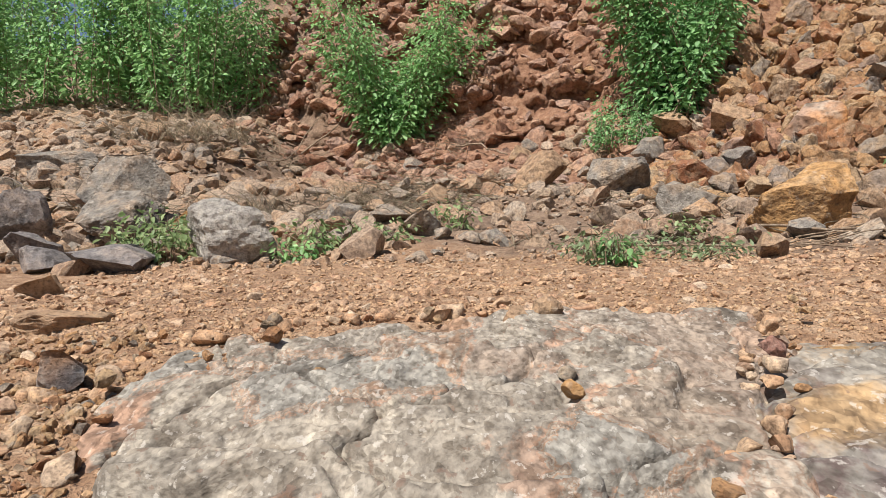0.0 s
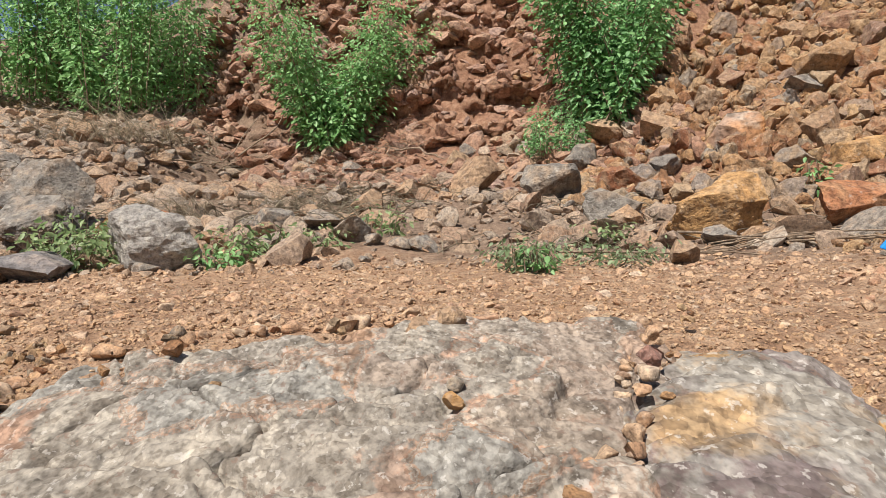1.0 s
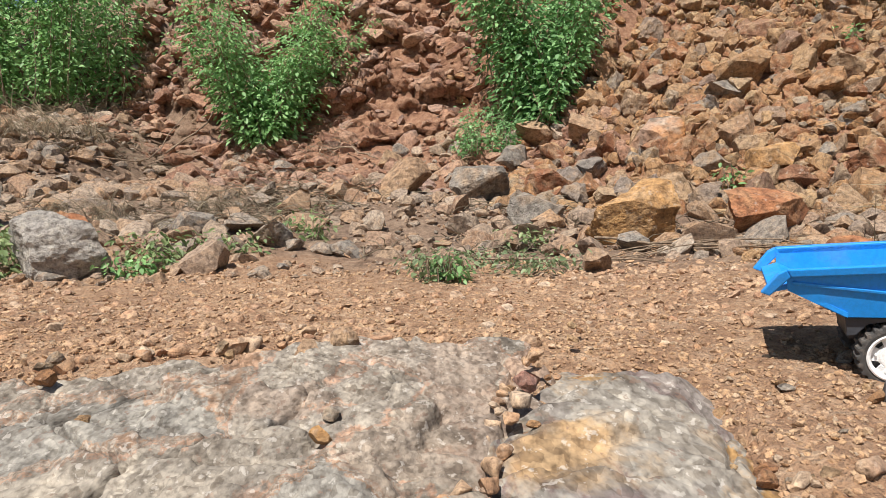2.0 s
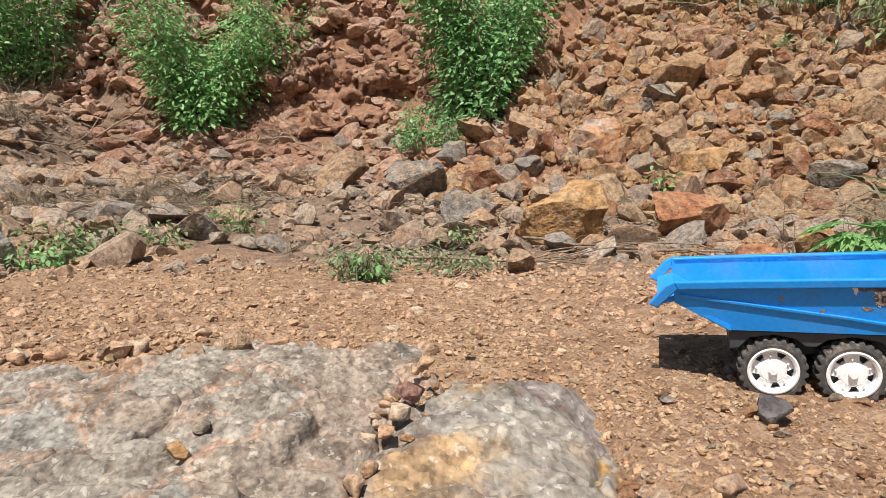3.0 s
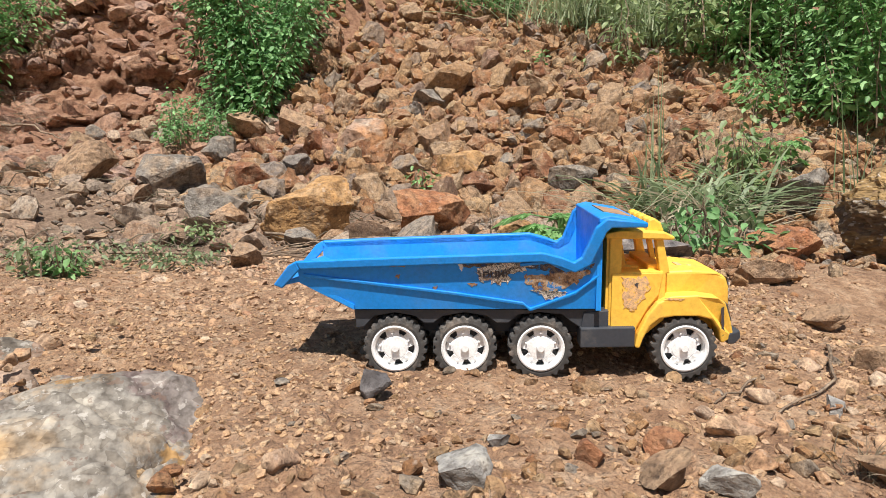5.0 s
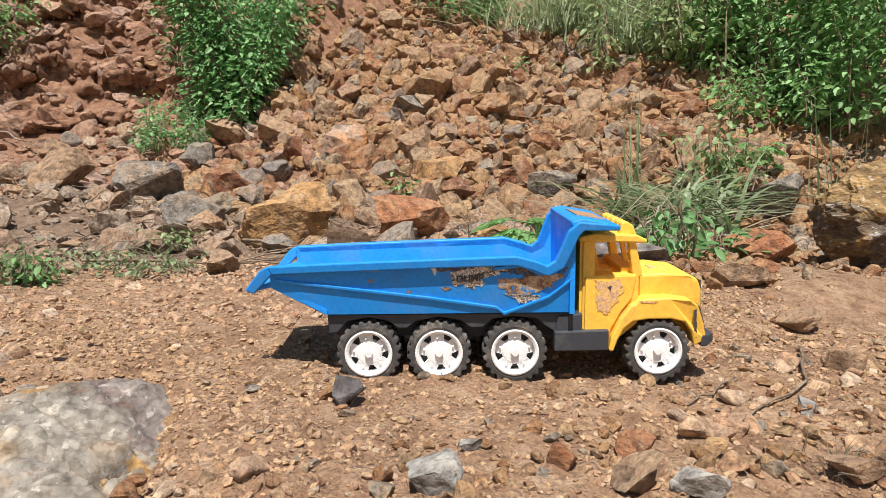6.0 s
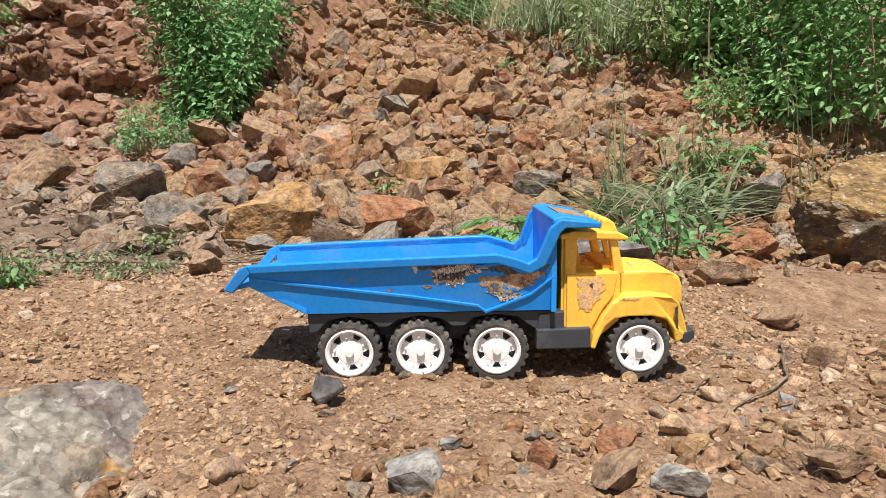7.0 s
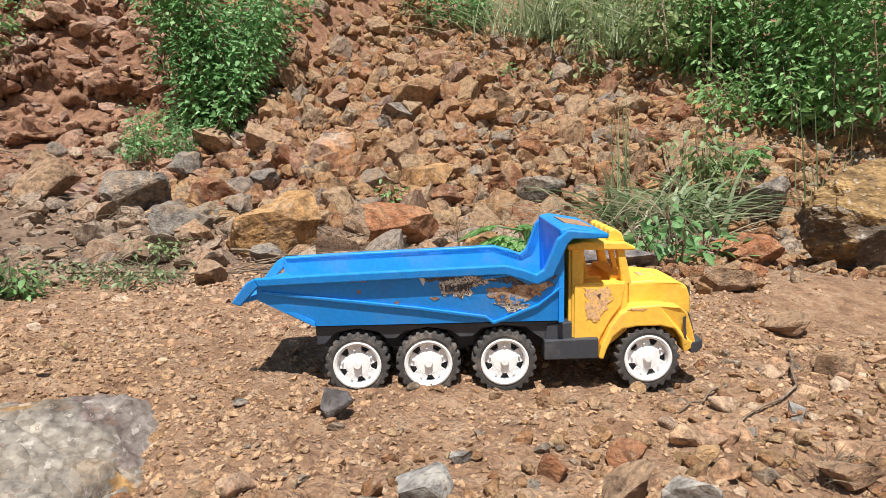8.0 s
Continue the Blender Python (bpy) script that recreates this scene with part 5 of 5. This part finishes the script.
def toy_truck():
    truck = new("toy_truck")
    tagged(truck, "worn plastic toy dump truck, blue bed and yellow cab", "toy truck")
    # bed
    floor = part("dump_bed", prism(bmesh.new(), [(428, 508), (828, 508), (828, 502), (432, 502)], -92, 92), BLUE, truck, "blue plastic dump bed, scuffed and muddy")
    rim_line = [(343, 425), (440, 421), (600, 416), (735, 412), (765, 420), (785, 428), (797, 420), (806, 398), (816, 372), (832, 358), (895, 364)]
    drop = [(6, 13), (2, 14), (0, 14), (0, 15), (-4, 15), (2, 17), (14, 12), (16, 8), (16, 8), (8, 14), (0, 8)]
    for s in (-1, 1):
        side = prism(bmesh.new(), [(428, 508), (828, 508), (828, 366), (816, 372), (806, 398), (797, 420), (785, 430), (765, 424), (735, 416), (600, 420), (440, 425), (343, 429), (345, 462)], s * 92, s * 88, 0.16)
        panel = part("side_panel", side, BLUE, floor)
        moulded(part("rim", prism(bmesh.new(), band(rim_line, drop), s * 88, s * 101, 0.16), BLUE, panel), 2.0)
        moulded(part("rim_tail", prism(bmesh.new(), [(343, 425), (349, 438), (318, 470), (304, 464), (330, 432)], s * 88, s * 101, 0.16), BLUE, panel), 2.0)
        ridge = [(352, 446), (480, 463), (600, 479), (706, 496), (718, 506), (735, 500), (790, 478), (826, 448)]
        moulded(part("ridge", prism(bmesh.new(), band(ridge, [(0, 6)] * 8), s * 90, s * 95.5, 0.16), BLUE, panel), 1.5)
        fold = [(700, 430), (745, 425), (772, 438), (796, 436), (812, 404), (826, 378)]
        moulded(part("fold", prism(bmesh.new(), band(fold, [(0, 5), (0, 5), (0, 6), (4, 6), (6, 3), (4, 3)]), s * 90, s * 98, 0.16), BLUE, panel), 1.2)
    part("front_wall", prism(bmesh.new(), [(822, 508), (830, 508), (830, 360), (822, 362)], -104, 104, 0.0), BLUE, floor)
    part("tail_ramp", prism(bmesh.new(), [(432, 508), (432, 500), (345, 452), (318, 461), (318, 467), (345, 461)], -96, 96), BLUE, floor)
    moulded(part("canopy", prism(bmesh.new(), [(822, 358), (840, 354), (895, 364), (896, 371), (842, 363), (822, 366)], -113, 113), BLUE, floor), 2.0)
    part("mud_patch", prism(bmesh.new(), [(838, 352.5), (885, 361.5), (885, 362.5), (838, 354)], -60, 40), MUD, floor, "dried mud on the canopy")
    part("sticker_scrap", ragged([(634, 434), (690, 430), (722, 434), (690, 446), (676, 466), (650, 462), (632, 455)], 92, 5, 5.0), TORN, floor, "torn whitish sticker remnant")
    lettering(floor)
    # shade of the overhanging rim laid on as a dark patch, with some grime
    part("rim_shade_band", ragged([(560, 425), (640, 428), (735, 428), (785, 442), (818, 430), (812, 446), (770, 452), (735, 442), (690, 434), (620, 437)], 91.6, 16, 2.5), RIM_SHADE_GRIME, floor, "painted shade and grime under the rim")
    part("worn_patch", ragged([(704, 452), (745, 446), (800, 440), (812, 448), (780, 468), (745, 482), (722, 474)], 92, 6, 4.5), WORN_BLUE, floor, "worn patch with dried mud")
    part("sticker_edge", ragged([(720, 474), (750, 482), (776, 478), (772, 488), (742, 492)], 92.2, 7, 3.5), TORN, floor, "torn whitish sticker edge")
    part("scratch", ragged([(456, 428), (520, 431), (516, 436), (470, 433)], 92, 8, 1.5), MUD, floor)
    part("mark", ragged([(600, 428), (606, 428), (610, 436), (607, 444), (603, 436)], 92, 9, 1.0), PAPER, floor)
    for k, (a, b) in enumerate(((560, 4), (618, 7), (660, 5), (742, 6), (500, 4))):
        part("mud_spot", ragged([(a, 470 - k * 5), (a + b * 2, 468 - k * 5), (a + b, 476 - k * 5)], 92, 20 + k, 2.0), MUD, floor)
    # chassis
    chassis = part("chassis", prism(bmesh.new(), [(432, 512), (828, 512), (835, 552), (800, 560), (440, 556)], -48, 48), BLACK, truck, "black plastic chassis")
    for s in (-1, 1):
        skirt = [(430, 511), (828, 511), (826, 545), (806, 545), (786, 532), (772, 520), (735, 516), (700, 520), (684, 534), (664, 534), (648, 522), (612, 516), (576, 522), (560, 534), (545, 534), (530, 522), (497, 516), (462, 522), (446, 540), (432, 542)]
        moulded(part("wheel_skirt", prism(bmesh.new(), skirt, s * 66, s * 84), BLACK, chassis), 1.2)
        moulded(part("step_box", prism(bmesh.new(), [(800, 540), (888, 538), (888, 572), (800, 573)], s * 60, s * 96), BLACK, chassis), 2.0)
        moulded(part("step_top", prism(bmesh.new(), [(806, 516), (846, 512), (846, 541), (802, 541)], s * 60, s * 88), BLACK, chassis), 1.5)
    for px in (497, 612, 736, 969):
        bm = bmesh.new()
        bmesh.ops.create_cone(bm, cap_ends=True, segments=12, radius1=6 * UNIT, radius2=6 * UNIT, depth=140 * UNIT)
        bmesh.ops.rotate(bm, verts=bm.verts, matrix=Matrix.Rotation(radians(90), 3, "X"))
        x, z = at_truck(px, 574)
        bmesh.ops.translate(bm, verts=bm.verts, vec=Vector((x, 0, z)))
        part("axle", bm, BLACK, chassis)
    moulded(part("front_frame", prism(bmesh.new(), [(830, 530), (1040, 530), (1045, 560), (830, 560)], -46, 46), BLACK, chassis), 1.5)
    moulded(part("bumper", prism(bmesh.new(), [(1046, 552), (1074, 550), (1076, 564), (1062, 572), (1046, 570)], -98, 98), BLACK, chassis), 2.5)
    # cab
    arch = [(896, 574), (902, 556), (912, 536), (926, 524), (950, 520), (988, 520), (1010, 526), (1022, 542), (1030, 566)]
    lower = [(846, 572), (846, 452), (935, 450), (940, 462), (960, 480), (1000, 496), (1034, 500)]
    cab = part("cab", prism(bmesh.new(), [(846, 562), (846, 450), (938, 448), (938, 530), (900, 562)], -82, 82), YELLOW, truck, "yellow plastic cab with open windows, scuffed")
    moulded(cab, 3.0)
    moulded(part("hood", prism(bmesh.new(), [(930, 452), (985, 450), (1028, 455), (1046, 463), (1054, 482), (1056, 520), (1058, 556), (1040, 556), (930, 530)], -66, 66), YELLOW, cab), 6.0, 3)
    for s in (-1, 1):
        fender = [(888, 572), (892, 550), (906, 520), (922, 498), (944, 487), (985, 485), (1018, 490), (1036, 500), (1050, 530), (1060, 560), (1036, 566)] + list(reversed(arch))
        moulded(part("fender", prism(bmesh.new(), fender, s * 62, s * 97), YELLOW, cab), 3.0, 3)
        moulded(part("door", prism(bmesh.new(), [(850, 556), (850, 452), (932, 450), (926, 486), (908, 510), (892, 540), (888, 557)], s * 82, s * 87), YELLOW, cab), 1.2)
        moulded(part("door_pillar", prism(bmesh.new(), [(846, 454), (846, 392), (866, 392), (866, 454)], s * 70, s * 82), YELLOW, cab), 2.0)
        moulded(part("windscreen_pillar", prism(bmesh.new(), [(918, 392), (930, 392), (944, 452), (928, 454)], s * 66, s * 82), YELLOW, cab), 2.0)
        moulded(part("window_sill", prism(bmesh.new(), [(864, 450), (932, 448), (932, 454), (864, 455)], s * 74, s * 85), YELLOW, cab), 1.0)
        part("headlight", prism(bmesh.new(), [(1038, 505), (1042, 503), (1054, 532), (1050, 534)], s * 70, s * 91), DARK_PRINT, cab, "worn dark headlight sticker")
    part("lamp_sticker", ragged([(1025, 507), (1031, 506), (1036, 552), (1030, 554)], 97.3, 14, 1.2, 0.0), DARK_PRINT, cab, "worn dark sticker strip on the fender")
    part("back_wall", prism(bmesh.new(), [(842, 562), (842, 390), (848, 390), (848, 562)], -78, 78), YELLOW, cab)
    moulded(part("dashboard", prism(bmesh.new(), [(912, 440), (940, 440), (940, 458), (912, 458)], -66, 66), YELLOW, cab), 2.0)
    for s in (-1, 1):
        moulded(part("seat", prism(bmesh.new(), [(862, 458), (862, 412), (874, 410), (880, 444), (902, 446), (902, 458)], s * 14, s * 50), YELLOW, cab), 2.0)
    part("windscreen_bar", prism(bmesh.new(), [(922, 392), (930, 392), (943, 452), (935, 452)], -5, 5), YELLOW, cab)
    roof = moulded(part("roof", prism(bmesh.new(), [(838, 394), (838, 386), (862, 381), (932, 384), (948, 392), (946, 397)], -88, 88), YELLOW, cab), 2.5)
    for y in (-62, -36, 0, 36, 62):
        moulded(part("roof_lamp", prism(bmesh.new(), [(906, 386), (909, 366), (918, 363), (929, 371), (935, 386)], y - 9, y + 9), YELLOW, roof), 3.0)
    part("door_scuff", ragged([(866, 458), (905, 457), (912, 472), (902, 492), (886, 512), (870, 508), (868, 484)], 87.4, 11, 3.0, 0.0), SCUFF, cab, "scraped muddy patch on the door")
    part("door_mark", ragged([(886, 468), (892, 466), (891, 474)], 88.2, 12, 1.0, 0.0), DARK_PRINT, cab)
    part("fender_mark", ragged([(930, 489), (965, 490), (960, 493), (940, 493)], 97.2, 13, 1.0, 0.0), SCUFF, cab)
    part("hood_mark", prism(bmesh.new(), [(972, 449.4), (1000, 451.4), (1000, 452.2), (972, 450.2)], -22, 4), SCUFF, cab, "faded drawing on the hood")
    part("grille", prism(bmesh.new(), [(1055, 468), (1058, 470), (1061, 534), (1057, 534)], -46, 46), DARK_PRINT, cab, "dark printed grille sticker")
    for k in range(5):
        part("grille_bar", prism(bmesh.new(), [(1058, 478 + k * 11), (1061.5, 478 + k * 11), (1062, 482 + k * 11), (1058, 482 + k * 11)], -42, 42), PAPER, cab)
    part("number_strip", prism(bmesh.new(), [(1058, 538), (1061, 538), (1062, 550), (1058, 550)], -40, 40), RED_PRINT, cab)
    # wheels
    tyre = tyre_mesh()
    first = None
    for px, py in ((497, 574), (612, 574), (736, 574), (969, 574)):
        for s in (-1, 1):
            x, z = at_truck(px, py)
            place = Matrix.Translation((x, s * 72 * UNIT, z)) @ Matrix.Rotation(px * 0.7, 4, "Y") @ (Matrix.Rotation(math.pi, 4, "Z") if s > 0 else Matrix())
            if first is None:
                wheel = part("wheel", tyre, RUBBER, truck, "black ribbed tyre with a white rim")
                rim = part("wheel_rim", wheel_face(), WHITE, wheel, "white plastic five-spoke rim")
                back = part("wheel_back", spun([(0.01, -6), (36, -6), (36, 20), (0.01, 20)], 24), BLACK, wheel)
                for o in (rim, wheel):
                    o.data.polygons.foreach_set("use_smooth", np.full(len(o.data.polygons), False))
                first = wheel
            else:
                wheel = copy_thing(first, Matrix())
            wheel.matrix_basis = place
    return truck


truck = toy_truck()
truck.matrix_world = pose(0.718, 0.522, 0.0349, 0, 0, -28.5) @ pose(0, 0, 0, 9.5, -0.8, 0)
